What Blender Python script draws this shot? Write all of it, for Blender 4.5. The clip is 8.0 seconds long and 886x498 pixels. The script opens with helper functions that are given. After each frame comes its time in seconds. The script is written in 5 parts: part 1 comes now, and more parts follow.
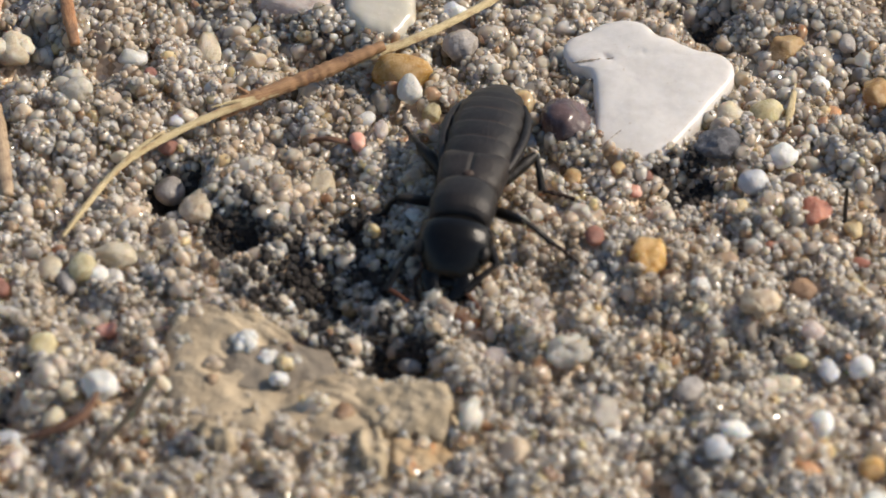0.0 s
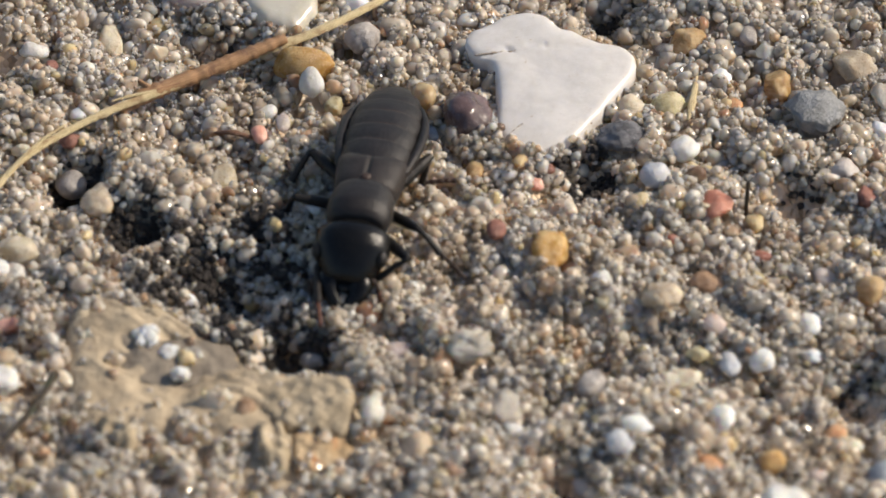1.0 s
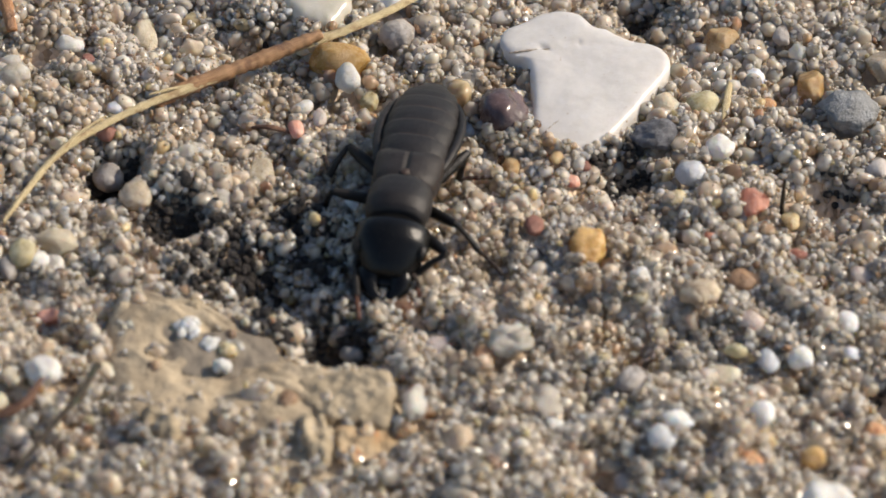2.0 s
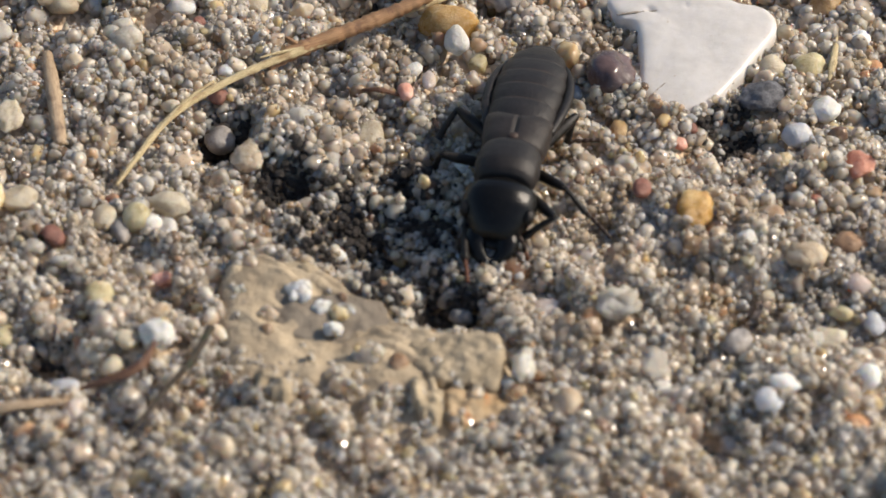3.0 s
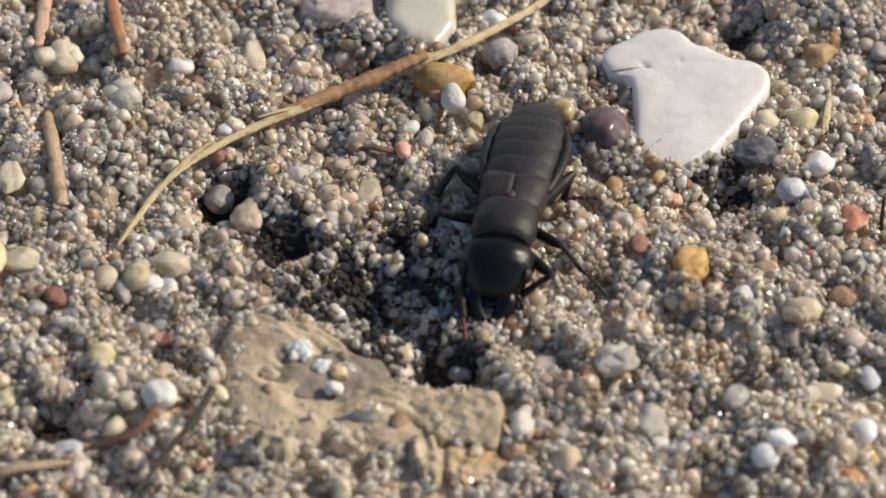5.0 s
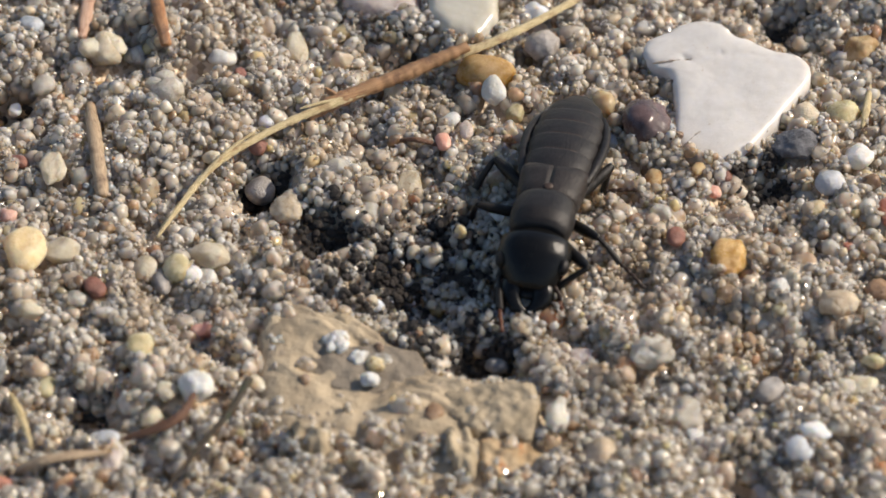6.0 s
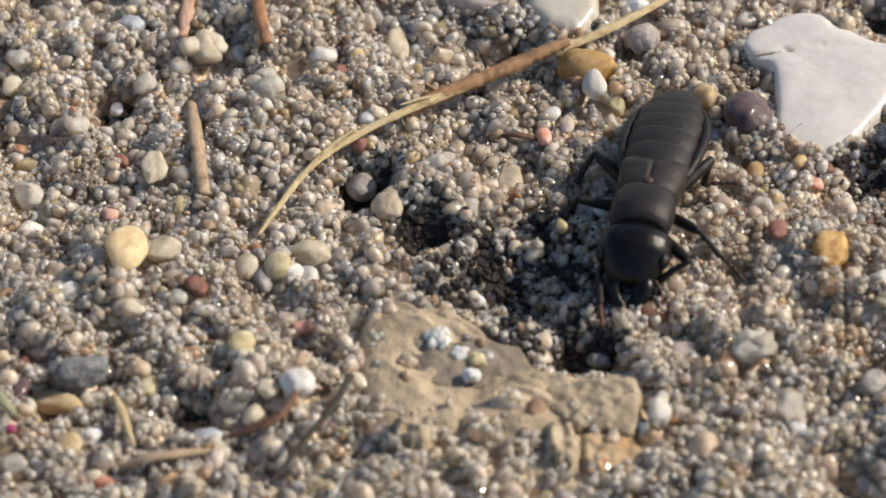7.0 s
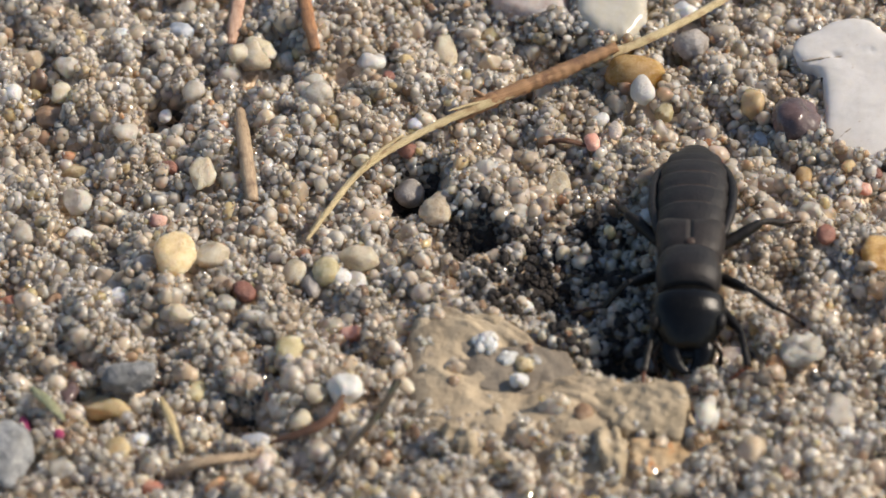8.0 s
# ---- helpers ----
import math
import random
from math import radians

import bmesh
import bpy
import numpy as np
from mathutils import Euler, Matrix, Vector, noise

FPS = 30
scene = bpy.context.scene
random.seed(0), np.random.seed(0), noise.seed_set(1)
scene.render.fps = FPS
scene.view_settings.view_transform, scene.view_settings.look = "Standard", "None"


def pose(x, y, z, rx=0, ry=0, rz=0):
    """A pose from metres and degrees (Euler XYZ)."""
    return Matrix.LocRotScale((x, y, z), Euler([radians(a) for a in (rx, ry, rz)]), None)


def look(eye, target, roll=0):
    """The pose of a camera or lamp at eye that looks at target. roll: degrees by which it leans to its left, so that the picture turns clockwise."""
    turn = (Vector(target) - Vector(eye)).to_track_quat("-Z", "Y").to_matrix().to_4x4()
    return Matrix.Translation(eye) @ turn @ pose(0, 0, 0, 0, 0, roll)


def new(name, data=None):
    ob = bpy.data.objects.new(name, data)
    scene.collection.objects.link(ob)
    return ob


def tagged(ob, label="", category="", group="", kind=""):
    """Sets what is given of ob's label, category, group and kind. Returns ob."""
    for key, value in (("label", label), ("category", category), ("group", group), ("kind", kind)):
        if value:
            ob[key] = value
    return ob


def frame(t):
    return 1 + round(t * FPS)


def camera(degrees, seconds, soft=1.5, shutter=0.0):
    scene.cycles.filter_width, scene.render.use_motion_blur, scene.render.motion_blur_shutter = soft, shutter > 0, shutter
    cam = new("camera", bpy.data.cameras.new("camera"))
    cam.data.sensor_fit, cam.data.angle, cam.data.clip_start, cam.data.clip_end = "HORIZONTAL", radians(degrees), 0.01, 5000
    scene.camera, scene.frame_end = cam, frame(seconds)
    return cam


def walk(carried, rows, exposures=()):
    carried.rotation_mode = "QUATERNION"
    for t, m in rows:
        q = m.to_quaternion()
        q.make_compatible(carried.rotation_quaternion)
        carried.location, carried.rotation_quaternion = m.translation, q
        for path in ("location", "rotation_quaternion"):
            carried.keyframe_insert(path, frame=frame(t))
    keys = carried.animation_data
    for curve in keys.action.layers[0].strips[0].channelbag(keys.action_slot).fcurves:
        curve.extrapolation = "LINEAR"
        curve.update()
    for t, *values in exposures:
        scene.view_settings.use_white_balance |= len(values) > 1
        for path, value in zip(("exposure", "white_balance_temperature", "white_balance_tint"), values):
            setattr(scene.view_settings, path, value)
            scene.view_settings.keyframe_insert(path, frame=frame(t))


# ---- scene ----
MM = 0.001
TILT_SUN, TURN_SUN = 37.0, 76.0      # elevation; degrees clockwise from +y

cam = camera(12.0, 8.0, soft=1.65)
cam.data.dof.use_dof, cam.data.dof.focus_distance, cam.data.dof.aperture_fstop = True, 0.2615, 55.0
walk(cam, [
    (0, look((0.00000, -0.19047, 0.15982), (-0.00000, 0.00104, -0.00087), 0.61)),
    (0.5, look((0.00135, -0.19030, 0.15947), (0.00160, 0.00194, -0.00036), 0.55)),
    (1, look((0.00044, -0.18982, 0.16064), (0.00582, 0.00076, -0.00106), 1.56)),
    (1.5, look((-0.00135, -0.19017, 0.15953), (0.00657, -0.00059, -0.00325), 2.20)),
    (2, look((-0.00531, -0.19113, 0.16004), (0.00359, 0.00003, -0.00083), 2.74)),
    (2.2, look((-0.00429, -0.19179, 0.15997), (0.00001, -0.00008, -0.00044), 1.87)),
    (3.3, look((-0.00634, -0.19076, 0.16743), (-0.00421, -0.00484, 0.00031), 1.30)),
    (3.5, look((-0.00471, -0.18983, 0.16974), (-0.00424, -0.00487, 0.00154), 0.75)),
    (4, look((-0.00365, -0.19071, 0.16829), (-0.00130, -0.00459, 0.00140), 0.85)),
    (4.5, look((-0.00548, -0.18986, 0.16852), (-0.00144, -0.00310, 0.00238), 1.23)),
    (5, look((-0.00633, -0.19148, 0.16689), (-0.00286, -0.00272, 0.00300), 1.20)),
    (5.2, look((-0.00553, -0.19143, 0.16752), (-0.00382, -0.00370, 0.00243), 0.91)),
    (6.3, look((-0.00310, -0.19195, 0.16797), (-0.00611, -0.00379, 0.00339), -0.04)),
    (6.5, look((-0.00329, -0.19184, 0.16801), (-0.00712, -0.00371, 0.00341), -0.71)),
    (7, look((-0.00180, -0.19158, 0.16778), (-0.01107, -0.00387, 0.00292), -1.76)),
    (7.5, look((-0.00279, -0.19227, 0.16780), (-0.01195, -0.00471, 0.00275), -1.76)),
    (8, look((-0.00102, -0.19216, 0.16702), (-0.01390, -0.00374, 0.00322), -2.54)),
])

# ---- world, sun ----
world = bpy.data.worlds.new("sky")
scene.world = world
world.use_nodes = True
wn = world.node_tree.nodes
sky = wn.new("ShaderNodeTexSky")
sky.sky_type, sky.sun_disc = "NISHITA", False
sky.sun_elevation, sky.sun_rotation = radians(TILT_SUN), radians(TURN_SUN)
world.node_tree.links.new(sky.outputs[0], wn["Background"].inputs[0])
wn["Background"].inputs[1].default_value = 0.081
sun = new("sun", bpy.data.lights.new("sun", "SUN"))
sun.data.energy, sun.data.angle, sun.data.color = 3.5, radians(0.5), (1.0, 0.865, 0.715)
sun_from = Vector((math.sin(radians(TURN_SUN)) * math.cos(radians(TILT_SUN)),
                   math.cos(radians(TURN_SUN)) * math.cos(radians(TILT_SUN)), math.sin(radians(TILT_SUN))))
sun.matrix_world = look(sun_from * 2, (0, 0, 0))
scene.view_settings.exposure = 0.63


# ---- materials ----
def shader(name):
    m = bpy.data.materials.new(name)
    m.use_nodes = True
    return m, m.node_tree.nodes, m.node_tree.links, m.node_tree.nodes["Principled BSDF"]


def ramp(nodes, stops, mode="LINEAR"):
    r = nodes.new("ShaderNodeValToRGB")
    r.color_ramp.interpolation = mode
    while len(r.color_ramp.elements) < len(stops):
        r.color_ramp.elements.new(0.5)
    for e, (at, c) in zip(r.color_ramp.elements, stops):
        e.position, e.color = at, (*c, 1)
    return r


def noise_tex(nodes, links, coord, scale, detail=4.0, rough=0.6):
    n = nodes.new("ShaderNodeTexNoise")
    n.inputs["Scale"].default_value, n.inputs["Detail"].default_value = scale, detail
    n.inputs["Roughness"].default_value = rough
    links.new(coord, n.inputs["Vector"])
    return n


def math_node(nodes, links, op, a, b):
    n = nodes.new("ShaderNodeMath")
    n.operation = op
    for i, v in enumerate((a, b)):
        if isinstance(v, (int, float)):
            n.inputs[i].default_value = v
        else:
            links.new(v, n.inputs[i])
    return n.outputs[0]


def glow(b, weight, depth):
    """Light that enters a mineral and comes out beside."""
    b.inputs["Subsurface Weight"].default_value, b.inputs["Subsurface Scale"].default_value = weight, depth
    b.inputs["Subsurface Radius"].default_value = (1.0, 0.85, 0.65)


def stone_material(name, low, high, stain, rough=0.4, through_light=0.2, scale=900.0, speck=0.62, bump=0.5):
    """Mineral with grain, cloudy patches and stains, a little light passing through."""
    m, n, l, b = shader(name)
    co = n.new("ShaderNodeTexCoord").outputs["Object"]
    info = n.new("ShaderNodeObjectInfo")
    shift = n.new("ShaderNodeVectorMath")
    shift.operation = "MULTIPLY_ADD"
    comb = n.new("ShaderNodeCombineXYZ")
    for i in range(3):
        l.new(info.outputs["Random"], comb.inputs[i])
    l.new(comb.outputs[0], shift.inputs[0])
    shift.inputs[1].default_value = (0.31, 0.17, 0.23)
    l.new(co, shift.inputs[2])
    p = shift.outputs[0]
    cloud, grain, spots = noise_tex(n, l, p, scale), noise_tex(n, l, p, scale * 7), noise_tex(n, l, p, scale * 2.2, 6, 0.7)
    base = ramp(n, [(0.38, low), (0.6, high)])
    l.new(cloud.outputs[0], base.inputs[0])
    mask = ramp(n, [(speck, (0, 0, 0)), (speck + 0.08, (1, 1, 1))])
    l.new(spots.outputs[0], mask.inputs[0])
    mix = n.new("ShaderNodeMix")
    mix.data_type = "RGBA"
    l.new(mask.outputs[0], mix.inputs["Factor"])
    l.new(base.outputs[0], mix.inputs["A"])
    mix.inputs["B"].default_value = (*stain, 1)
    hue = n.new("ShaderNodeHueSaturation")
    l.new(mix.outputs["Result"], hue.inputs["Color"])
    l.new(math_node(n, l, "MULTIPLY_ADD", info.outputs["Random"], 0.4), hue.inputs["Value"])
    hue.inputs["Value"].links[0].from_node.inputs[2].default_value = 0.88
    l.new(hue.outputs[0], b.inputs["Base Color"])
    l.new(math_node(n, l, "MULTIPLY_ADD", grain.outputs[0], 0.4), b.inputs["Roughness"])
    b.inputs["Roughness"].links[0].from_node.inputs[2].default_value = max(0.0, rough - 0.2)
    b.inputs["Specular IOR Level"].default_value = 0.5
    bp = n.new("ShaderNodeBump")
    bp.inputs["Strength"].default_value, bp.inputs["Distance"].default_value = bump, 0.00025
    l.new(math_node(n, l, "ADD", grain.outputs[0], spots.outputs[0]), bp.inputs["Height"])
    l.new(bp.outputs[0], b.inputs["Normal"])
    if through_light > 0:
        glow(b, min(1.0, 3.2 * through_light), 0.0006)
        see, ms = n.new("ShaderNodeBsdfTransparent"), n.new("ShaderNodeMixShader")
        l.new(hue.outputs[0], see.inputs[0])
        ms.inputs[0].default_value = 0.6 * through_light
        l.new(b.outputs[0], ms.inputs[1])
        l.new(see.outputs[0], ms.inputs[2])
        l.new(ms.outputs[0], n["Material Output"].inputs[0])
    return m


STONES = {
    "white": stone_material("white_quartz", (0.66, 0.65, 0.61), (0.78, 0.77, 0.73), (0.50, 0.43, 0.33), 0.3, 0.3),
    "bluewhite": stone_material("bluish_quartz", (0.58, 0.60, 0.63), (0.74, 0.75, 0.76), (0.45, 0.46, 0.48), 0.25, 0.3),
    "blue": stone_material("slate_blue", (0.26, 0.29, 0.33), (0.42, 0.45, 0.48), (0.5, 0.48, 0.44), 0.4, 0.2),
    "cream": stone_material("cream_quartz", (0.62, 0.54, 0.40), (0.78, 0.71, 0.56), (0.42, 0.31, 0.17), 0.3, 0.5),
    "yellow": stone_material("yellow_quartz", (0.58, 0.46, 0.26), (0.72, 0.61, 0.40), (0.38, 0.20, 0.07), 0.3, 0.45),
    "mustard": stone_material("mustard_chert", (0.40, 0.235, 0.065), (0.58, 0.40, 0.18), (0.26, 0.11, 0.02), 0.25, 0.4),
    "honey": stone_material("honey_quartz", (0.52, 0.34, 0.15), (0.70, 0.53, 0.31), (0.28, 0.14, 0.06), 0.2, 0.6),
    "orange": stone_material("orange_feldspar", (0.46, 0.23, 0.11), (0.58, 0.37, 0.21), (0.66, 0.54, 0.42), 0.35, 0.3),
    "red": stone_material("red_feldspar", (0.30, 0.12, 0.08), (0.44, 0.215, 0.15), (0.58, 0.44, 0.37), 0.35, 0.25),
    "rust": stone_material("rusty_jasper", (0.15, 0.058, 0.04), (0.25, 0.11, 0.075), (0.12, 0.05, 0.04), 0.45, 0.0),
    "pink": stone_material("pink_feldspar", (0.60, 0.30, 0.22), (0.72, 0.45, 0.36), (0.75, 0.62, 0.55), 0.4, 0.15),
    "palepink": stone_material("pale_pink_quartz", (0.58, 0.48, 0.43), (0.74, 0.66, 0.60), (0.48, 0.33, 0.27), 0.25, 0.5),
    "tan": stone_material("tan_quartz", (0.48, 0.39, 0.28), (0.66, 0.57, 0.44), (0.30, 0.20, 0.11), 0.3, 0.5),
    "grey": stone_material("grey_flint", (0.24, 0.22, 0.20), (0.42, 0.39, 0.36), (0.16, 0.13, 0.11), 0.35, 0.1),
    "darkgrey": stone_material("dark_basalt", (0.05, 0.05, 0.055), (0.15, 0.15, 0.16), (0.28, 0.27, 0.26), 0.6, 0.0, 1500.0, 0.6, 0.7),
    "purple": stone_material("purple_brown_porphyry", (0.055, 0.038, 0.036), (0.105, 0.07, 0.066), (0.15, 0.105, 0.09), 0.25, 0.0, 500.0, 0.66, 0.08),
    "brown": stone_material("brown_chert", (0.22, 0.13, 0.07), (0.36, 0.24, 0.15), (0.14, 0.08, 0.04), 0.4, 0.1),
    "olive": stone_material("olive_quartz", (0.44, 0.38, 0.22), (0.62, 0.56, 0.37), (0.28, 0.21, 0.10), 0.3, 0.45),
    "clear": stone_material("clear_quartz", (0.60, 0.56, 0.49), (0.78, 0.74, 0.66), (0.45, 0.37, 0.27), 0.15, 0.75),
    "slate": stone_material("grey_slate", (0.15, 0.155, 0.155), (0.27, 0.275, 0.275), (0.42, 0.41, 0.39), 0.6, 0.0, 700.0, 0.6, 0.9),
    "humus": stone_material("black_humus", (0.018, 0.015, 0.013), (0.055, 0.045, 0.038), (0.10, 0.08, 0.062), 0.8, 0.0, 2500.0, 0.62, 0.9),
    "magenta": stone_material("magenta_fragment", (0.25, 0.02, 0.09), (0.4, 0.05, 0.16), (0.2, 0.02, 0.05), 0.4, 0.1),
}
LOOKS = {"white": "white opaque quartz", "bluewhite": "bluish-white quartz", "blue": "slate-blue", "cream": "cream quartz",
         "yellow": "pale yellow quartz", "mustard": "mustard-yellow chert", "honey": "honey-brown translucent quartz", "orange": "orange feldspar",
         "red": "salmon-red feldspar", "rust": "rust-red jasper", "pink": "pink feldspar", "palepink": "pale pinkish-grey quartz",
         "tan": "tan quartz", "grey": "brownish-grey flint", "darkgrey": "rough dark-grey basalt", "purple": "glossy purple-brown",
         "brown": "brown chert", "olive": "olive-yellow quartz", "clear": "clear greyish quartz", "magenta": "magenta", "slate": "blue-grey slate", "humus": "crumbly black humus"}

GRAIN_COLOURS = [(0.0, (0.24, 0.156, 0.112)), (0.02, (0.48, 0.329, 0.215)), (0.06, (0.79, 0.647, 0.514)), (0.20, (0.81, 0.675, 0.551)),
                 (0.34, (0.73, 0.598, 0.480)), (0.43, (0.81, 0.694, 0.585)), (0.56, (0.79, 0.632, 0.470)), (0.64, (0.81, 0.699, 0.585)),
                 (0.76, (0.76, 0.618, 0.499)), (0.84, (0.81, 0.651, 0.522)), (0.90, (0.73, 0.546, 0.300)), (0.93, (0.58, 0.312, 0.188)),
                 (0.94, (0.82, 0.728, 0.640)), (0.975, (0.66, 0.533, 0.428))]


def sand_material(name, single):
    """Quartz sand: every grain its own tint, gloss and clearness."""
    m, n, l, b = shader(name)
    pick = n.new("ShaderNodeObjectInfo").outputs["Random"] if single else n.new("ShaderNodeNewGeometry").outputs["Random Per Island"]
    co = n.new("ShaderNodeTexCoord").outputs["Object"]
    tint = ramp(n, GRAIN_COLOURS, "CONSTANT")
    l.new(pick, tint.inputs[0])
    cloud, grain = noise_tex(n, l, co, 1600.0, 3), noise_tex(n, l, co, 9000.0, 2)
    # silt and iron stain the sand in patches of a few millimetres
    place = n.new("ShaderNodeNewGeometry").outputs["Position"]
    soil = ramp(n, [(0.50, (0, 0, 0)), (0.68, (0.75, 0.75, 0.75))])
    l.new(noise_tex(n, l, place, 210.0, 4).outputs[0], soil.inputs[0])
    dirty = n.new("ShaderNodeMix")
    dirty.data_type = "RGBA"
    l.new(soil.outputs[0], dirty.inputs["Factor"])
    l.new(tint.outputs[0], dirty.inputs["A"])
    dirty.inputs["B"].default_value = (0.46, 0.35, 0.245, 1)
    hue = n.new("ShaderNodeHueSaturation")
    l.new(dirty.outputs["Result"], hue.inputs["Color"])
    v = math_node(n, l, "MULTIPLY_ADD", cloud.outputs[0], 0.8)
    v.node.inputs[2].default_value = 0.68
    l.new(v, hue.inputs["Value"])
    l.new(hue.outputs[0], b.inputs["Base Color"])
    second = math_node(n, l, "FRACT", math_node(n, l, "MULTIPLY", pick, 37.7), 0.0)
    r = math_node(n, l, "MULTIPLY_ADD", second, 0.16)
    r.node.inputs[2].default_value = 0.085
    l.new(r, b.inputs["Roughness"])
    bp = n.new("ShaderNodeBump")
    bp.inputs["Strength"].default_value, bp.inputs["Distance"].default_value = 0.3, 0.00008
    l.new(math_node(n, l, "ADD", grain.outputs[0], cloud.outputs[0]), bp.inputs["Height"])
    l.new(bp.outputs[0], b.inputs["Normal"])
    # clear quartz: light goes straight through or is bent; the milky rest scatters it inside
    see, bend, m1, m2 = n.new("ShaderNodeBsdfTransparent"), n.new("ShaderNodeBsdfRefraction"), n.new("ShaderNodeMixShader"), n.new("ShaderNodeMixShader")
    pale = n.new("ShaderNodeMix")
    pale.data_type = "RGBA"
    pale.inputs["Factor"].default_value = 0.9
    l.new(hue.outputs[0], pale.inputs["A"])
    pale.inputs["B"].default_value = (1, 0.955, 0.855, 1)
    l.new(pale.outputs["Result"], see.inputs[0])
    l.new(pale.outputs["Result"], bend.inputs[0])
    bend.inputs["IOR"].default_value, bend.inputs["Roughness"].default_value = 1.42, 0.12
    m1.inputs[0].default_value = 0.3
    l.new(see.outputs[0], m1.inputs[1])
    l.new(bend.outputs[0], m1.inputs[2])
    third = math_node(n, l, "FRACT", math_node(n, l, "MULTIPLY", pick, 91.3), 0.0)
    clear = math_node(n, l, "MULTIPLY_ADD", math_node(n, l, "POWER", third, 0.8), 0.3)
    clear.node.inputs[2].default_value = 0.37
    l.new(clear, m2.inputs[0])
    glow(b, 1.0, 0.0008)
    l.new(b.outputs[0], m2.inputs[1])
    l.new(m1.outputs[0], m2.inputs[2])
    b.inputs["Specular IOR Level"].default_value = 0.0
    gl, fr, m3 = n.new("ShaderNodeBsdfGlossy"), n.new("ShaderNodeFresnel"), n.new("ShaderNodeMixShader")
    fr.inputs["IOR"].default_value = 1.47
    l.new(r, gl.inputs["Roughness"])
    l.new(fr.outputs[0], m3.inputs[0])
    l.new(m2.outputs[0], m3.inputs[1])
    l.new(gl.outputs[0], m3.inputs[2])
    l.new(m3.outputs[0], n["Material Output"].inputs[0])
    return m


SAND, SAND_SINGLE = sand_material("quartz_sand", False), sand_material("quartz_grain", True)


def ground_material():
    m, n, l, b = shader("packed_sand")
    co = n.new("ShaderNodeTexCoord").outputs["Object"]
    vor = n.new("ShaderNodeTexVoronoi")
    vor.inputs["Scale"].default_value = 2200.0
    l.new(co, vor.inputs["Vector"])
    tint = ramp(n, [(0.0, (0.42, 0.31, 0.20)), (0.3, (0.66, 0.525, 0.37)), (0.6, (0.76, 0.62, 0.455)), (0.9, (0.84, 0.73, 0.58))], "CONSTANT")
    sep = n.new("ShaderNodeSeparateColor")
    l.new(vor.outputs["Color"], sep.inputs[0])
    l.new(sep.outputs[0], tint.inputs[0])
    big = noise_tex(n, l, co, 120.0)
    hue = n.new("ShaderNodeHueSaturation")
    l.new(tint.outputs[0], hue.inputs["Color"])
    v = math_node(n, l, "MULTIPLY_ADD", big.outputs[0], 0.8)
    v.node.inputs[2].default_value = 0.5
    l.new(v, hue.inputs["Value"])
    l.new(hue.outputs[0], b.inputs["Base Color"])
    b.inputs["Roughness"].default_value = 0.7
    bp = n.new("ShaderNodeBump")
    bp.inputs["Strength"].default_value, bp.inputs["Distance"].default_value, bp.invert = 0.9, 0.0003, True
    l.new(vor.outputs["Distance"], bp.inputs["Height"])
    l.new(bp.outputs[0], b.inputs["Normal"])
    return m


def straw_material(name, low, high, dark, rough=0.5, streak=9.0):
    """Dry plant fibre, streaked along its length (v runs along, u round)."""
    m, n, l, b = shader(name)
    uv = n.new("ShaderNodeTexCoord").outputs["UV"]
    mp = n.new("ShaderNodeMapping")
    mp.inputs["Scale"].default_value = (streak, 0.6, 1)
    l.new(uv, mp.inputs[0])
    fib, blot = noise_tex(n, l, mp.outputs[0], 1.6, 6, 0.7), noise_tex(n, l, uv, 0.9, 5)
    c = ramp(n, [(0.3, low), (0.6, high)])
    l.new(fib.outputs[0], c.inputs[0])
    mask = ramp(n, [(0.52, (0, 0, 0)), (0.68, (1, 1, 1))])
    l.new(blot.outputs[0], mask.inputs[0])
    mix = n.new("ShaderNodeMix")
    mix.data_type = "RGBA"
    l.new(mask.outputs[0], mix.inputs["Factor"])
    l.new(c.outputs[0], mix.inputs["A"])
    mix.inputs["B"].default_value = (*dark, 1)
    l.new(mix.outputs["Result"], b.inputs["Base Color"])
    b.inputs["Roughness"].default_value = rough
    bp = n.new("ShaderNodeBump")
    bp.inputs["Strength"].default_value, bp.inputs["Distance"].default_value = 0.6, 0.0002
    l.new(fib.outputs[0], bp.inputs["Height"])
    l.new(bp.outputs[0], b.inputs["Normal"])
    return m


STRAW = straw_material("dry_straw", (0.36, 0.27, 0.115), (0.62, 0.51, 0.29), (0.30, 0.18, 0.08), 0.45, 14.0)
BARK = straw_material("brown_sheath", (0.20, 0.09, 0.04), (0.42, 0.24, 0.11), (0.13, 0.055, 0.025), 0.5, 14.0)
NEEDLE = straw_material("dead_needle", (0.24, 0.10, 0.04), (0.42, 0.21, 0.09), (0.16, 0.07, 0.03))
GREYWOOD = straw_material("weathered_stalk", (0.25, 0.17, 0.105), (0.46, 0.345, 0.22), (0.16, 0.10, 0.06))
SPLITWOOD = straw_material("split_needle", (0.34, 0.15, 0.08), (0.60, 0.42, 0.30), (0.24, 0.10, 0.05), 0.5, 12.0)
DARKSTEM = straw_material("dark_stem", (0.022, 0.015, 0.01), (0.05, 0.034, 0.018), (0.022, 0.038, 0.012), 0.7)
BROWNLEAF = straw_material("brown_leaf", (0.085, 0.036, 0.018), (0.16, 0.072, 0.034), (0.05, 0.022, 0.013))
GREENLEAF = straw_material("green_leaf", (0.16, 0.17, 0.08), (0.32, 0.33, 0.2), (0.3, 0.26, 0.14))


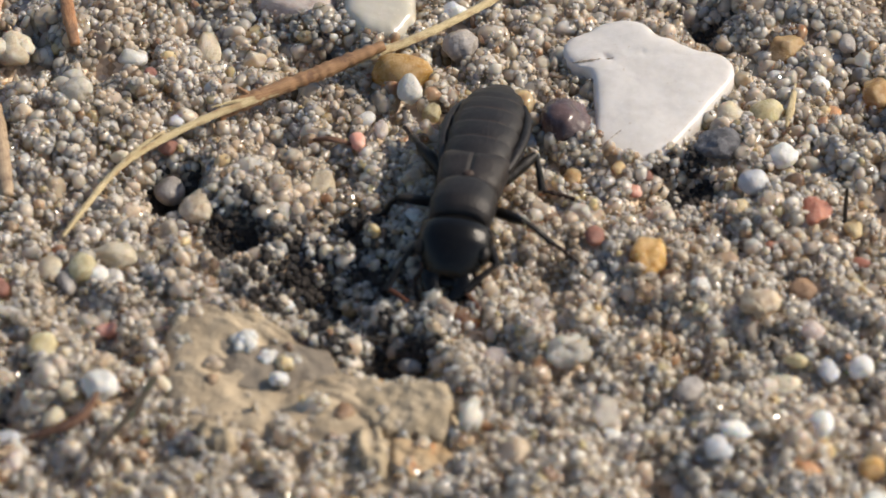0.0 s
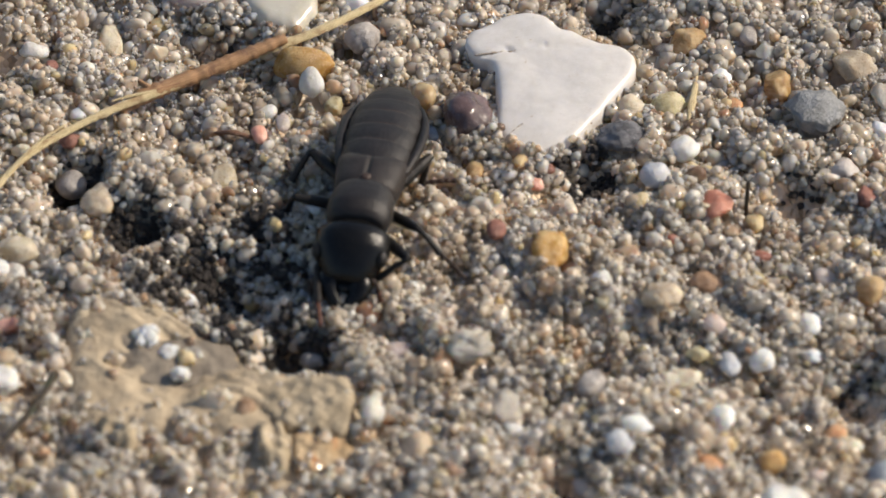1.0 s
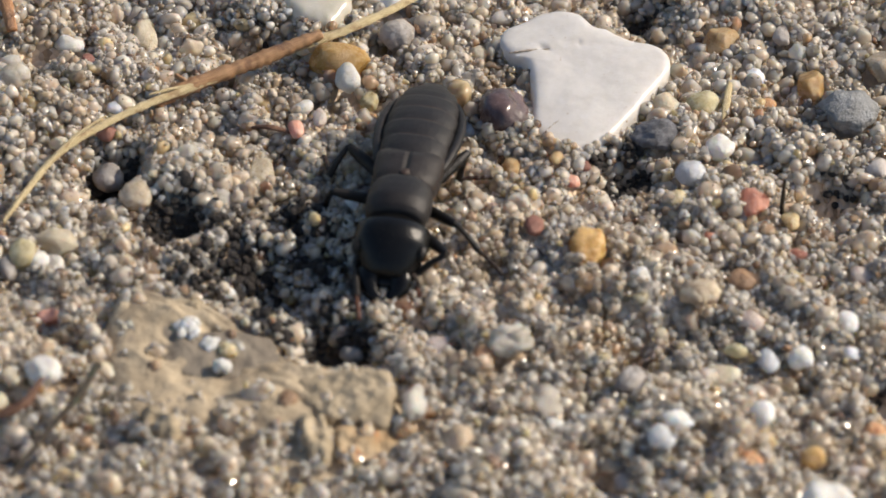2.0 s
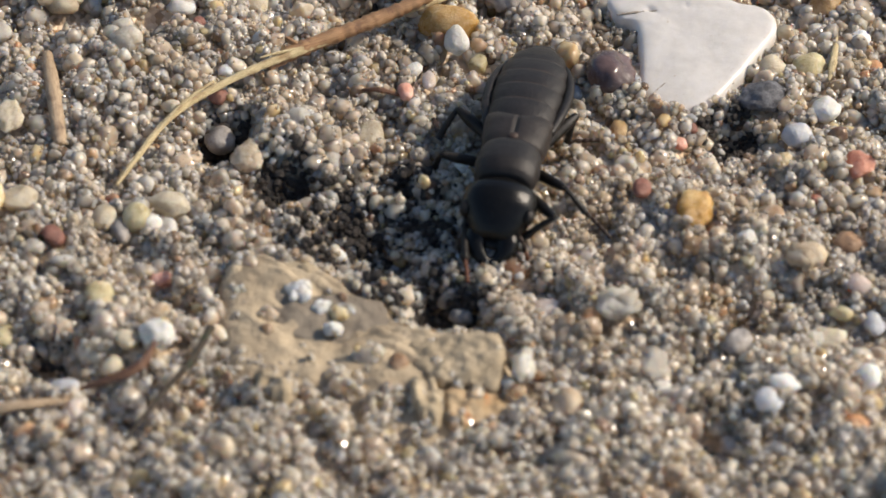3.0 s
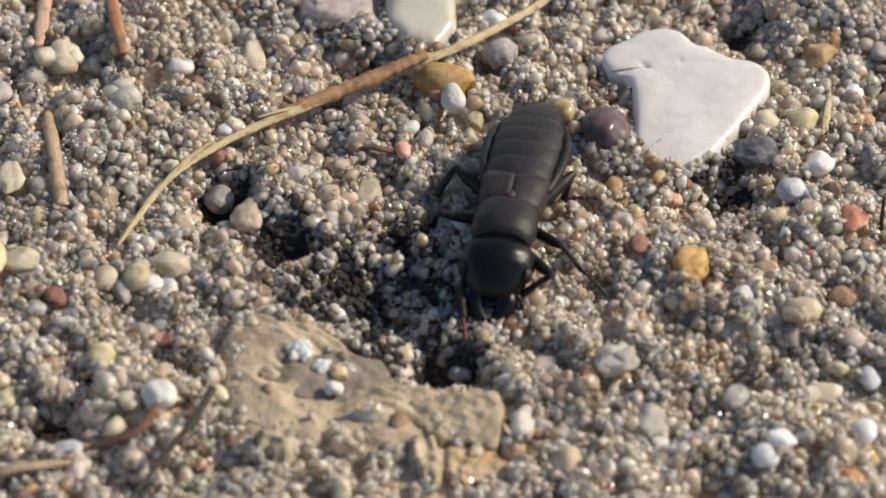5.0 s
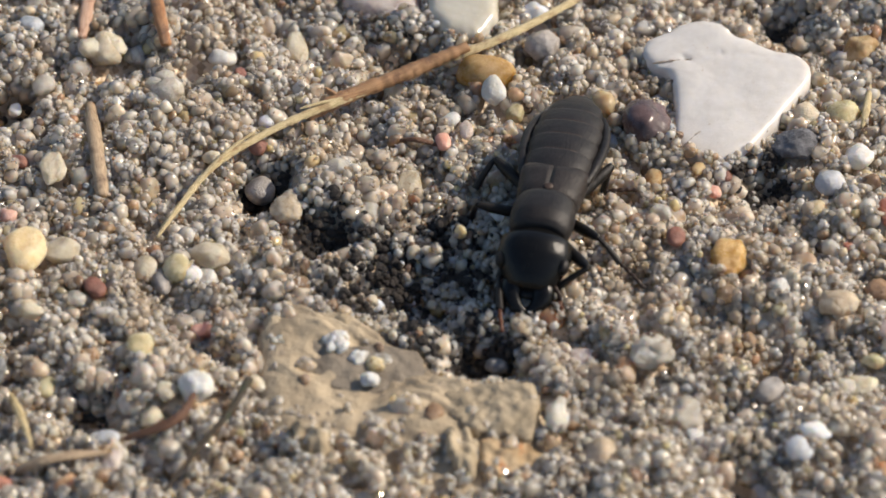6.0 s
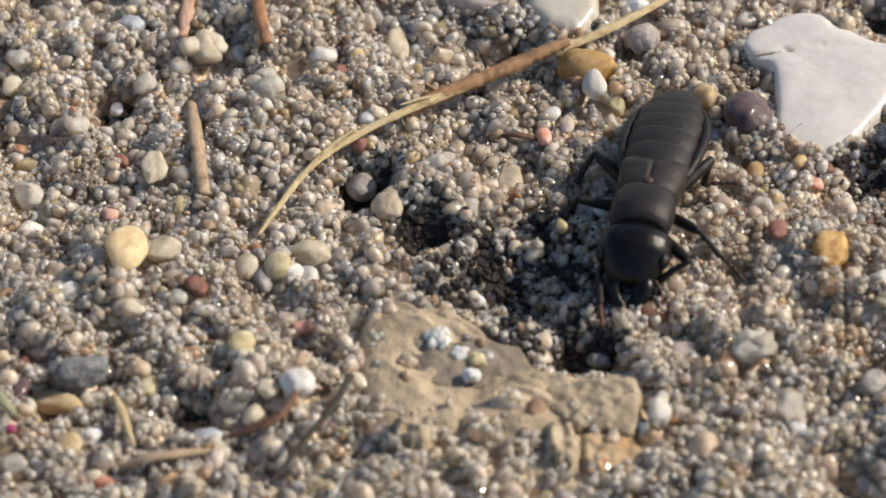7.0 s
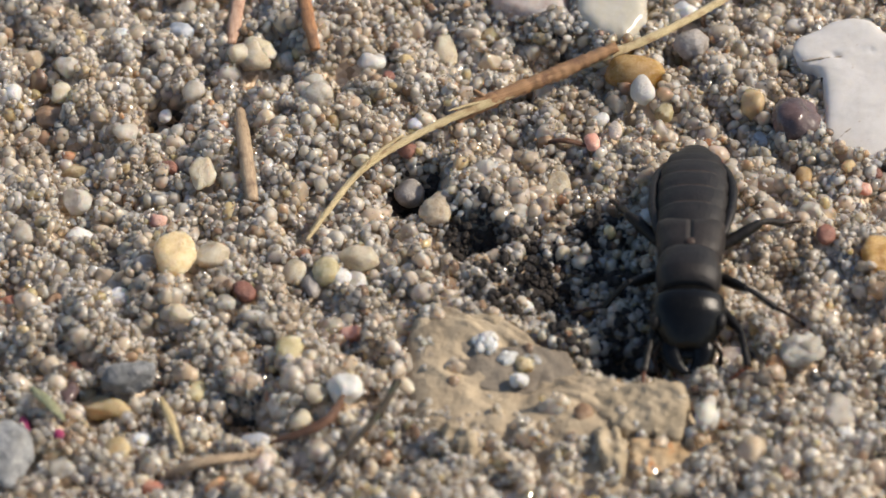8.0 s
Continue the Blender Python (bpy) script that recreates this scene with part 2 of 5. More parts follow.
def chitin(name, low, high, rough, bump, hair=1.0, coat=0.0):
    """Insect cuticle: fine pubescence and punctures as relief and sheen."""
    m, n, l, b = shader(name)
    co = n.new("ShaderNodeTexCoord").outputs["Object"]
    mp = n.new("ShaderNodeMapping")
    mp.inputs["Scale"].default_value = (1, 0.3, 1)
    l.new(co, mp.inputs[0])
    fine, patch = noise_tex(n, l, mp.outputs[0], 9000.0, 4), noise_tex(n, l, co, 1100.0, 5)
    c = ramp(n, [(0.35, low), (0.7, high)])
    l.new(math_node(n, l, "MULTIPLY_ADD", fine.outputs[0], 0.5), c.inputs[0])
    l.new(math_node(n, l, "MULTIPLY", patch.outputs[0], 0.55), c.inputs[0].links[0].from_node.inputs[2])
    l.new(c.outputs[0], b.inputs["Base Color"])
    b.inputs["Roughness"].default_value, b.inputs["Specular IOR Level"].default_value = rough, 0.24 if rough < 0.3 else 0.3
    b.inputs["Sheen Weight"].default_value, b.inputs["Sheen Roughness"].default_value = 0.09 * hair, 0.4
    b.inputs["Sheen Tint"].default_value = (0.72, 0.69, 0.66, 1)
    b.inputs["Coat Weight"].default_value, b.inputs["Coat Roughness"].default_value = coat, 0.08
    bp = n.new("ShaderNodeBump")
    bp.inputs["Strength"].default_value, bp.inputs["Distance"].default_value = bump, 0.00013
    l.new(fine.outputs[0], bp.inputs["Height"])
    l.new(bp.outputs[0], b.inputs["Normal"])
    return m


SHELL = chitin("matte_black_cuticle", (0.006, 0.0055, 0.0055), (0.021, 0.0175, 0.0165), 0.48, 0.35, 0.5)
BROWNSHELL = chitin("brownish_black_cuticle", (0.010, 0.0075, 0.006), (0.028, 0.022, 0.020), 0.5, 0.4, 0.6)
GLOSS = chitin("glossy_black_cuticle", (0.003, 0.003, 0.0035), (0.008, 0.008, 0.0075), 0.27, 0.2, 0.0, 0.0)
FEELER = chitin("dark_brown_cuticle", (0.010, 0.005, 0.003), (0.035, 0.016, 0.008), 0.45, 0.3, 0.0)
LEGBLACK = chitin("leg_cuticle", (0.004, 0.0035, 0.003), (0.014, 0.011, 0.009), 0.45, 0.4, 0.0)
TARSUS = chitin("reddish_brown_cuticle", (0.05, 0.016, 0.008), (0.14, 0.05, 0.022), 0.45, 0.3, 0.0)
MEMBRANE = chitin("pale_brown_membrane", (0.022, 0.015, 0.012), (0.06, 0.038, 0.028), 0.5, 0.3, 0.4)


# ---- relief of the sand bed, in millimetres ----
rng = np.random.default_rng(11)
WAVES = []
for k in range(60):
    lam, ang = 2.4 * 10 ** rng.uniform(0, 0.9), rng.uniform(0, 2 * math.pi)
    WAVES.append((2 * math.pi / lam * math.cos(ang), 2 * math.pi / lam * math.sin(ang), rng.uniform(0, 6.28), 0.036 * lam ** 0.5))
HOLLOWS = []
PITS = []


def hollow(x, y, depth, rx, ry, bare=0.0, left=0.03):
    """A hollow in the sand; bare: the share of its width in which few loose grains are left."""
    HOLLOWS.append((x, y, depth, rx, ry))
    if bare:
        PITS.append((x, y, rx * bare, ry * bare, left))


hollow(-12.3, 0.9, 1.50, 2.0, 1.7, 0.9)
hollow(-3.0, -9.7, 2.60, 2.6, 2.3, 0.75)
hollow(-16.1, 5.6, 2.80, 2.1, 2.4, 0.9)
hollow(-32.4, 13.4, 3.8, 1.4, 2.0, 1.0)
hollow(-25.1, -15.2, 2.40, 1.9, 1.9, 0.85)
hollow(-33.8, -14.4, 1.60, 1.5, 1.8, 0.7)
hollow(14.6, 6.2, 2.00, 2.0, 2.0, 0.8, 0.15)
hollow(-5.7, -2.2, 1.2, 4.2, 4.6, 0.9, 0.75)
hollow(29.1, -13.2, 1.80, 2.6, 2.6, 0.6)
hollow(-7.6, 17.9, 1.80, 2.2, 1.5, 0.6)
hollow(16.1, 22.7, 1.60, 2.6, 1.8, 0.5)
hollow(14.0, -10.2, 1.60, 1.1, 1.3, 0.6)
hollow(12.0, -20.0, 1.40, 1.6, 1.5, 0.5)
hollow(27.0, 4.5, 1.80, 2.2, 1.6, 0.65)
hollow(-21.1, 16.6, 1.60, 1.0, 1.0, 0.7)
hollow(-0.3, 18.1, 1.20, 1.1, 1.3, 0.5)
hollow(-22.7, -16.4, 0.80, 2.0, 1.5)
hollow(14.2, -10.8, 1.60, 1.1, 1.1, 0.7)
hollow(11.6, -14.2, 1.30, 1.0, 1.1, 0.6)
hollow(-10.5, 9.9, 1.20, 1.0, 1.0, 0.5)
hollow(-26.1, 16.1, 1.40, 1.0, 0.9, 0.5)
hollow(-30.0, -8.6, 1.20, 1.6, 1.2, 0.5)
hollow(2.5, -8.2, 1.00, 1.6, 1.2, 0.3)
hollow(30.9, -8.3, 1.00, 1.5, 1.5, 0.3)
hollow(10.4, -6.3, 0.80, 1.8, 1.2)
hollow(-7.0, -5.4, 1.2, 2.8, 2.2, 0.9, 0.7)
hollow(15.3, -6.0, -0.80, 2.4, 1.6)
hollow(21.3, -10.1, -0.70, 2.6, 2.0)
hollow(-19.9, -17.8, -0.70, 3.0, 2.0)


def relief(x, y):
    z = np.zeros_like(np.asarray(x, float))
    for kx, ky, ph, a in WAVES:
        z = z + a * np.cos(kx * x + ky * y + ph)
    z = np.clip(z, -1.1, 1.0)
    for hx, hy, d, rx, ry in HOLLOWS:
        z = z - d * np.exp(-(((x - hx) / rx) ** 2 + ((y - hy) / ry) ** 2) ** 1.4)
    return z


def mesh_object(name, verts, faces, material, parent=None, smooth=True, uv=None):
    me = bpy.data.meshes.new(name)
    me.from_pydata([tuple(v) for v in verts], [], faces)
    me.materials.append(material)
    me.polygons.foreach_set("use_smooth", [smooth] * len(me.polygons))
    if uv is not None:
        layer = me.uv_layers.new(name="UVMap")
        idx = np.empty(len(me.loops), np.int32)
        me.loops.foreach_get("vertex_index", idx)
        layer.data.foreach_set("uv", np.asarray(uv, np.float32)[idx].ravel())
    me.update()
    ob = new(name, me)
    if parent:
        ob.parent = parent
    return ob


def build_ground():
    def line(lo, hi):
        inner = np.arange(lo, hi + 0.01, 0.5)
        out = 0.8 * 1.16 ** np.arange(0, 75)
        far = np.cumsum(out)
        return np.r_[(lo - far)[::-1], inner, hi + far]
    xs, ys = line(-50, 42), line(-33, 34)
    gx, gy = np.meshgrid(xs, ys)
    gz = relief(gx, gy) * np.clip(1 - np.maximum(np.abs(gx + 4) - 47, np.abs(gy) - 34) / 12, 0, 1) - 0.14
    v = np.stack([gx, gy, gz], -1).reshape(-1, 3) * MM
    nx, ny = len(xs), len(ys)
    i = (np.arange(ny - 1)[:, None] * nx + np.arange(nx - 1)).ravel()
    ob = mesh_object("ground", v, np.stack([i, i + 1, i + nx + 1, i + nx], 1).tolist(), ground_material())
    return tagged(ob, "fine packed beige sand bed under loose grains", "sand", kind="structure")


ground = build_ground()


# ---- stones ----
def ico(sub):
    bm = bmesh.new()
    bmesh.ops.create_icosphere(bm, subdivisions=sub, radius=1.0)
    v = np.array([p.co[:] for p in bm.verts])
    f = [[q.index for q in p.verts] for p in bm.faces]
    bm.free()
    return v, f


ICO1, ICO2, ICO3, ICO4 = ico(1), ico(2), ico(3), ico(4)


def stone_shape(sphere, r, angular):
    """A unit stone: a ball cut by soft planes, with dents."""
    v = sphere[0]
    k = 7 + int(angular * 6)
    nrm = r.normal(size=(k, 3))
    nrm /= np.linalg.norm(nrm, axis=1, keepdims=True)
    d = r.uniform(0.62, 0.92, k) if angular > 0.4 else r.uniform(0.82 if angular > 0.15 else 0.92, 1.0, k)
    dots = np.clip(v @ nrm.T, 1e-3, None) / d
    sharp = 6 + 22 * angular
    radius = 1.0 / ((dots ** sharp).sum(1) + 1.0) ** (1 / sharp)
    for _ in range(5):
        w, ph = r.normal(size=3) * 2.6, r.uniform(0, 6.28)
        radius = radius * (1 + 0.025 * np.cos(v @ w + ph))
    for _ in range(8):
        w, ph = r.normal(size=3) * 6, r.uniform(0, 6.28)
        radius = radius * (1 + 0.012 * np.cos(v @ w + ph))
    return v * radius[:, None]


KEEP_OUT = []       # x, y, a, b, turn of what lies in the sand


def pebble(look_of, x, y, a, b, c, turn=0.0, angular=0.3, lift=0.0, name="pebble", label=""):
    """One stone, half sunk in the sand; half-axes in millimetres."""
    r = np.random.default_rng(int(abs(x * 131 + y * 977) * 10) + 3)
    v = stone_shape(ICO4 if max(a, b) > 1.2 else ICO3, r, max(angular, 0.15) + 0.22)
    if look_of in ("darkgrey", "slate", "brown"):
        for k in range(14):
            v = v * (1 + 0.016 * np.cos(v @ (r.normal(size=3) * (6 + k)) + r.uniform(0, 6.28)))[:, None]
    v = v * [a, b, c] * MM
    z = float(relief(x, y)) + 0.34 + 0.28 * c + lift
    ob = mesh_object(name, v, (ICO4 if max(a, b) > 1.2 else ICO3)[1], STONES[look_of])
    ob.matrix_basis = pose(x * MM, y * MM, z * MM, r.uniform(-9, 9), r.uniform(-9, 9), turn)
    shape = "angular" if angular > 0.5 else "rounded"
    size = "large" if max(a, b) > 1.6 else "small" if max(a, b) < 0.7 else "medium"
    tagged(ob, label or f"{size} {shape} {LOOKS[look_of]} pebble bedded in sand", "pebble", group="pebbles in the sand")
    KEEP_OUT.append((x, y, a * 0.78, b * 0.78, radians(turn)))
    return ob


def cluster(look_of, x, y, a, b, c, count, lift=0.0, label=""):
    """Quartz grains grown and caked together into one lump."""
    r = np.random.default_rng(int(abs(x * 57 + y * 311) * 10) + 9)
    ob = None
    for k in range(count):
        w = r.normal(size=3)
        w = w / np.linalg.norm(w) * (0.0 if k == 0 else 0.5)
        size = 0.75 if k == 0 else r.uniform(0.35, 0.55)
        v = stone_shape(ICO3, r, r.uniform(0.6, 1.0)) * r.uniform(0.85, 1.15, 3) * size + (w[0], w[1], 0.6 * abs(w[2]))
        made = mesh_object("grain" if ob else "quartz_lump", v * (a, b, c) * MM, ICO3[1], STONES[look_of], ob)
        ob = ob or made
    ob.matrix_basis = pose(x * MM, y * MM, (float(relief(x, y)) + 0.25 + 0.2 * c + lift) * MM)
    tagged(ob, label or f"lumpy caked {LOOKS[look_of]} grains bedded in sand", "pebble", group="pebbles in the sand")
    KEEP_OUT.append((x, y, a * 0.78, b * 0.78, 0.0))
    return ob


CRUMBS = []


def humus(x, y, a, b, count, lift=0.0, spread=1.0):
    """A heap of small black humus crumbs; some heaps stand in for shade."""
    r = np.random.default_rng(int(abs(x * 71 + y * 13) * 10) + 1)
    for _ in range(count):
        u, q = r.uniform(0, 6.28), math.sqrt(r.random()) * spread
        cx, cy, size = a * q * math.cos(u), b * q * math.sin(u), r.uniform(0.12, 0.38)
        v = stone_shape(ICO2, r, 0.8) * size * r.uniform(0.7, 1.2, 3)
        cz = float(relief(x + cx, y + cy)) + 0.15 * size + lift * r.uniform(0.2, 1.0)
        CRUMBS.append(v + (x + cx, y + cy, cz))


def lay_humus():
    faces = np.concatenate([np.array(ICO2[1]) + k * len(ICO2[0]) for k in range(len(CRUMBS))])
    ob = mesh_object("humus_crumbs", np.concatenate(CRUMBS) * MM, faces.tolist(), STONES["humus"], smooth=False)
    tagged(ob, "crumbly black humus crumbs lying in sand hollows, some added to deepen shade", "soil", kind="stuff")


def plate_stone(name, corners, thick, z, material, label, tilt=(0, 0), edge=2.6, rough=0.05, warp=0.0, seed=1, jag=0.22, grooves=(), dips=(), category="stone", parent=None):
    """A flat broken stone: its corner outline rounded over, a faceted, slightly warped top and a thick rim."""
    r = np.random.default_rng(seed)
    pts = np.array(corners, float)
    mid = pts.mean(0)
    n = 140
    seg = np.linspace(0, len(pts), n, endpoint=False)
    a, b, f = pts[seg.astype(int) % len(pts)], pts[(seg.astype(int) + 1) % len(pts)], (seg % 1)[:, None]
    ring = a + (b - a) * f - mid
    for _ in range(3):
        ring = (np.roll(ring, 1, 0) + 2 * ring + np.roll(ring, -1, 0)) / 4
    jag = r.normal(size=(n, 2)) * jag
    for _ in range(4):
        jag = (np.roll(jag, 1, 0) + jag + np.roll(jag, -1, 0)) / 3
    ring += jag
    waves = [(r.normal(size=2) * 0.45, r.uniform(0, 6.28)) for _ in range(8)] + [(r.normal(size=2) * 3.0, r.uniform(0, 6.28)) for _ in range(40)]
    levels = [(s, 1) for s in np.linspace(0.02, 1, 26) ** 0.7] + [(s, -1) for s in np.linspace(1, 0.1, 6)[1:]]
    verts = []
    for s, side in levels:
        h = (1 - s ** (edge * 3)) ** (1 / edge)
        p = ring * (s if side > 0 else s)
        zz = np.full(n, side * thick * h * (1.0 if side > 0 else 0.9))
        if side > 0:
            for i, (w, ph) in enumerate(waves):
                zz += (warp if i < 8 else 0.4 * rough) * np.cos(p @ w + ph) * (1 - s ** 6)
            for (ax, ay), (bx, by), deep in grooves:
                a0, ab = np.array([ax, ay]) - mid, np.array([bx - ax, by - ay])
                k = np.clip(((p - a0) @ ab) / (ab @ ab), 0, 1)[:, None]
                off = np.linalg.norm(p - a0 - k * ab + 0.12 * np.sin(p[:, ::-1] * 3), axis=1)
                zz -= deep * np.exp(-(off / 0.24) ** 2)
            for cx, cy, rx, ry, deep in dips:
                zz -= deep * np.exp(-(((p[:, 0] + mid[0] - cx) / rx) ** 2 + ((p[:, 1] + mid[1] - cy) / ry) ** 2) ** 1.5)
        verts.append(np.c_[p, zz])
    v = np.concatenate(verts)
    faces = []
    for k in range(len(levels) - 1):
        for i in range(n):
            j = (i + 1) % n
            faces.append((k * n + i, k * n + j, (k + 1) * n + j, (k + 1) * n + i))
    faces += [tuple(reversed(range(n))), tuple(range((len(levels) - 1) * n, len(levels) * n))]
    faces = [tuple(reversed(q)) for q in faces]
    ob = mesh_object(name, v * MM, faces, material)
    ob.matrix_basis = pose(mid[0] * MM, mid[1] * MM, z * MM, tilt[0], tilt[1], 0)
    if parent:
        ob.parent, ob.matrix_basis = parent, parent.matrix_basis.inverted() @ ob.matrix_basis
        tagged(ob, label)
    else:
        tagged(ob, label, category)
    return ob, mid, ring


PLATES = []


def laid(made, top, keep, tilt=(0, 0)):
    ob, mid, ring = made
    PLATES.append((mid, ring, top, keep, tilt))
    return ob


white_stone = laid(plate_stone("white_stone", [(7.1, 17.7), (7.5, 18.5), (8.3, 19.4), (9.6, 20.3), (11.3, 20.8), (12.5, 20.3), (13.2, 19.0), (14.2, 18.8), (15.4, 17.8), (16.5, 17.5), (17.4, 17.0), (18.0, 16.2), (17.8, 14.9), (16.9, 13.2), (16.0, 11.7), (15.0, 10.4), (14.5, 9.6), (13.7, 8.5), (12.8, 7.7), (11.6, 7.4), (10.4, 7.7), (9.5, 8.5), (9.1, 9.8), (9.1, 12.3), (9.0, 14.5), (8.6, 15.8), (7.7, 16.4)], 1.3, 0.25,
                 stone_material("milky_quartz", (0.49, 0.47, 0.44), (0.54, 0.52, 0.49), (0.34, 0.26, 0.18), 0.36, 0.12, 1100.0, 0.635, 0.1),
                 "large broken milky-white quartz stone with brown specks", (4, -2), edge=4.5, warp=0.03, rough=0.004, seed=4, jag=0.14,
                 grooves=[((7.6, 16.3), (10.1, 16.7), 0.14), ((10.1, 16.7), (12.3, 17.05), 0.08), ((12.4, 17.1), (15.8, 16.8), 0.05)]), 1.6, (0.0, 0.0), (4, -2))
flake = laid(plate_stone("sandstone_flake", [(-15.9, -11.5), (-16.0, -9.1), (-15.5, -7.1), (-14.6, -6.0), (-13.6, -6.1), (-12.8, -6.7), (-11.1, -6.8), (-9.8, -7.4), (-8.9, -8.4), (-8.2, -9.4), (-6.4, -9.6), (-5.7, -11.1), (-4.6, -12.1), (-3.1, -12.8), (0.4, -12.7), (0.8, -14.3), (1.5, -15.6), (2.1, -17.4), (1.7, -19.5), (-1.0, -21.7), (-4.6, -22.3), (-8.1, -22.3), (-11.7, -22.0), (-14.0, -19.7), (-14.6, -16.8), (-15.6, -16.0), (-15.9, -13.1)], 1.3, -0.35,
                 stone_material("tan_sandstone", (0.24, 0.19, 0.125), (0.34, 0.275, 0.185), (0.19, 0.155, 0.115), 0.75, 0.0, 260.0, 0.6, 0.7),
                 "flat tan sandstone flake partly buried under sand grains", (3, 2), warp=0.07, rough=0.06, seed=9, dips=[(-9.6, -11.2, 4.3, 1.9, 0.55), (-10.0, -18.5, 2.2, 1.2, 0.5), (-6.5, -19.0, 1.6, 1.2, 0.4)]), 0.55, (0.05, 0.42), (3, 2))
SANDSTONE = stone_material("pale_sandstone", (0.28, 0.225, 0.145), (0.38, 0.31, 0.21), (0.25, 0.195, 0.135), 0.75, 0.0, 420.0, 0.6, 0.7)
OCHRE = stone_material("ochre_sandstone", (0.29, 0.195, 0.095), (0.40, 0.30, 0.18), (0.36, 0.15, 0.045), 0.7, 0.0, 500.0, 0.56, 0.7)
SILT = stone_material("grey_silt", (0.14, 0.115, 0.085), (0.20, 0.168, 0.125), (0.12, 0.10, 0.075), 0.7, 0.0, 500.0, 0.6, 0.5)
laid(plate_stone("silt_film", [(-13.9, -9.7), (-12.5, -9.0), (-11.0, -10.0), (-8.6, -9.7), (-6.5, -10.1), (-5.6, -11.7), (-7.1, -13.1), (-9.3, -13.7), (-11.3, -13.2), (-13.4, -11.2)], 0.12, 0.86, SILT, "grey-brown silt dried in the flake's hollow", (3, 2), edge=2.0, warp=0.05, rough=0.03, seed=21, parent=flake), 0.6, (0.03, 0.06), (3, 2))
laid(plate_stone("raised_plate", [(-4.9, -13.7), (-3.1, -13.1), (0.3, -13.0), (0.8, -14.9), (0.2, -17.7), (-1.7, -17.2), (-3.5, -17.0), (-4.7, -15.6)], 0.7, 0.55, SANDSTONE, "pale tan raised corner plate", (4, -2), edge=3.2, warp=0.06, rough=0.04, seed=12, parent=flake), 0.9, (0.03, 0.1), (4, -2))
laid(plate_stone("ochre_chip", [(-2.9, -17.3), (0.1, -17.5), (1.2, -18.6), (0.6, -20.2), (-1.5, -20.3), (-2.8, -19.6)], 0.75, 0.2, OCHRE, "ochre-stained broken edge", (7, 6), edge=2.4, warp=0.1, rough=0.06, seed=13, parent=flake), 0.6, (0.08, 0.2), (7, 6))
laid(plate_stone("pale_chip", [(-4.7, -16.8), (-3.4, -16.8), (-2.9, -18.3), (-3.0, -20.4), (-4.0, -20.2), (-4.8, -18.8)], 0.8, 0.4, SANDSTONE, "pale broken chip on the flake", (2, -5), edge=2.0, warp=0.1, rough=0.08, seed=15, parent=flake), 0.9, (0.2, 0.3), (2, -5))
laid(plate_stone("lump", [(-13.7, -16.6), (-12.0, -16.3), (-11.0, -17.7), (-11.4, -19.6), (-12.5, -19.4), (-13.6, -18.5)], 0.9, 0.2, SANDSTONE, "crumbly caked sand lump", (2, 3), edge=1.6, warp=0.16, rough=0.1, seed=16, parent=flake), 0.7, (0.3, 0.4), (2, 3))
laid(plate_stone("crust", [(-15.9, -9.1), (-15.5, -7.4), (-14.6, -6.2), (-13.6, -6.3), (-12.7, -6.9), (-11.1, -7.0), (-9.8, -7.6), (-8.8, -8.6), (-9.2, -9.3), (-10.5, -8.6), (-12.4, -8.0), (-13.8, -8.3), (-14.9, -9.0)], 0.7, 0.6, SANDSTONE, "tan crust along the flake's rim", (5, 3), edge=2.0, warp=0.12, rough=0.07, seed=14, parent=flake), 0.9, (0.12, 0.2), (5, 3))
laid(plate_stone("cream_stone", [(-6.4, 25.3), (-1.9, 25.4), (-1.8, 20.6), (-3.1, 18.4), (-5.2, 19.2), (-6.5, 21.1)], 1.4, 0.8,
                 stone_material("smooth_cream_quartz", (0.62, 0.59, 0.49), (0.70, 0.67, 0.58), (0.40, 0.33, 0.21), 0.22, 0.3, 400.0, 0.66, 0.06), "large cream-white rounded quartz stone in sand", (8, 0), edge=2.2, rough=0.003, warp=0.02, seed=6, jag=0.04), 1.6, (0.02, 0.02), (8, 0))
laid(plate_stone("pinkish_stone", [(-12.0, 25.1), (-6.8, 25.2), (-6.8, 21.6), (-8.1, 21.1), (-10.2, 21.7), (-11.9, 22.8)], 1.2, 0.3,
                 STONES["palepink"], "large pale pinkish-grey quartz stone in sand", (4, 0), edge=2.0, rough=0.008, seed=7, jag=0.08), 1.0, (0.1, 0.1), (4, 0))
def on_white(x, y, sink):
    return x - white_stone.location[0] / MM, y - white_stone.location[1] / MM, 1.36 - sink


pebble("white", -2.04, 13.18, 0.85, 1.20, 0.85, 0, 0.3, 0.7)
pebble("mustard", -2.62, 15.32, 1.87, 1.35, 1.2, -8, 0.1, 0.15)
pebble("olive", -0.75, 12.60, 0.70, 0.85, 0.50)
pebble("grey", 1.07, 18.81, 1.35, 1.35, 1.1, 0, 0.9, 0.3)
pebble("orange", 2.44, 19.70, 0.43, 0.56, 0.31)
pebble("white", -4.87, 11.49, 0.70, 0.63, 0.45, 0, 0.2)
pebble("palepink", -3.81, 9.98, 0.45, 0.8, 0.4, 0, 0.1, 0.35)
pebble("pink", -5.23, 9.02, 0.5, 0.88, 0.42, 12, 0.0, 0.6)
pebble("bluewhite", -16.38, 11.72, 0.60, 0.59, 0.42, 0, 0.2)
pebble("rust", -16.68, 8.66, 0.63, 0.69, 0.46, 0, 0.4)
pebble("grey", -16.42, 6.30, 0.95, 0.98, 0.80, 0, 0.1, 0.75)
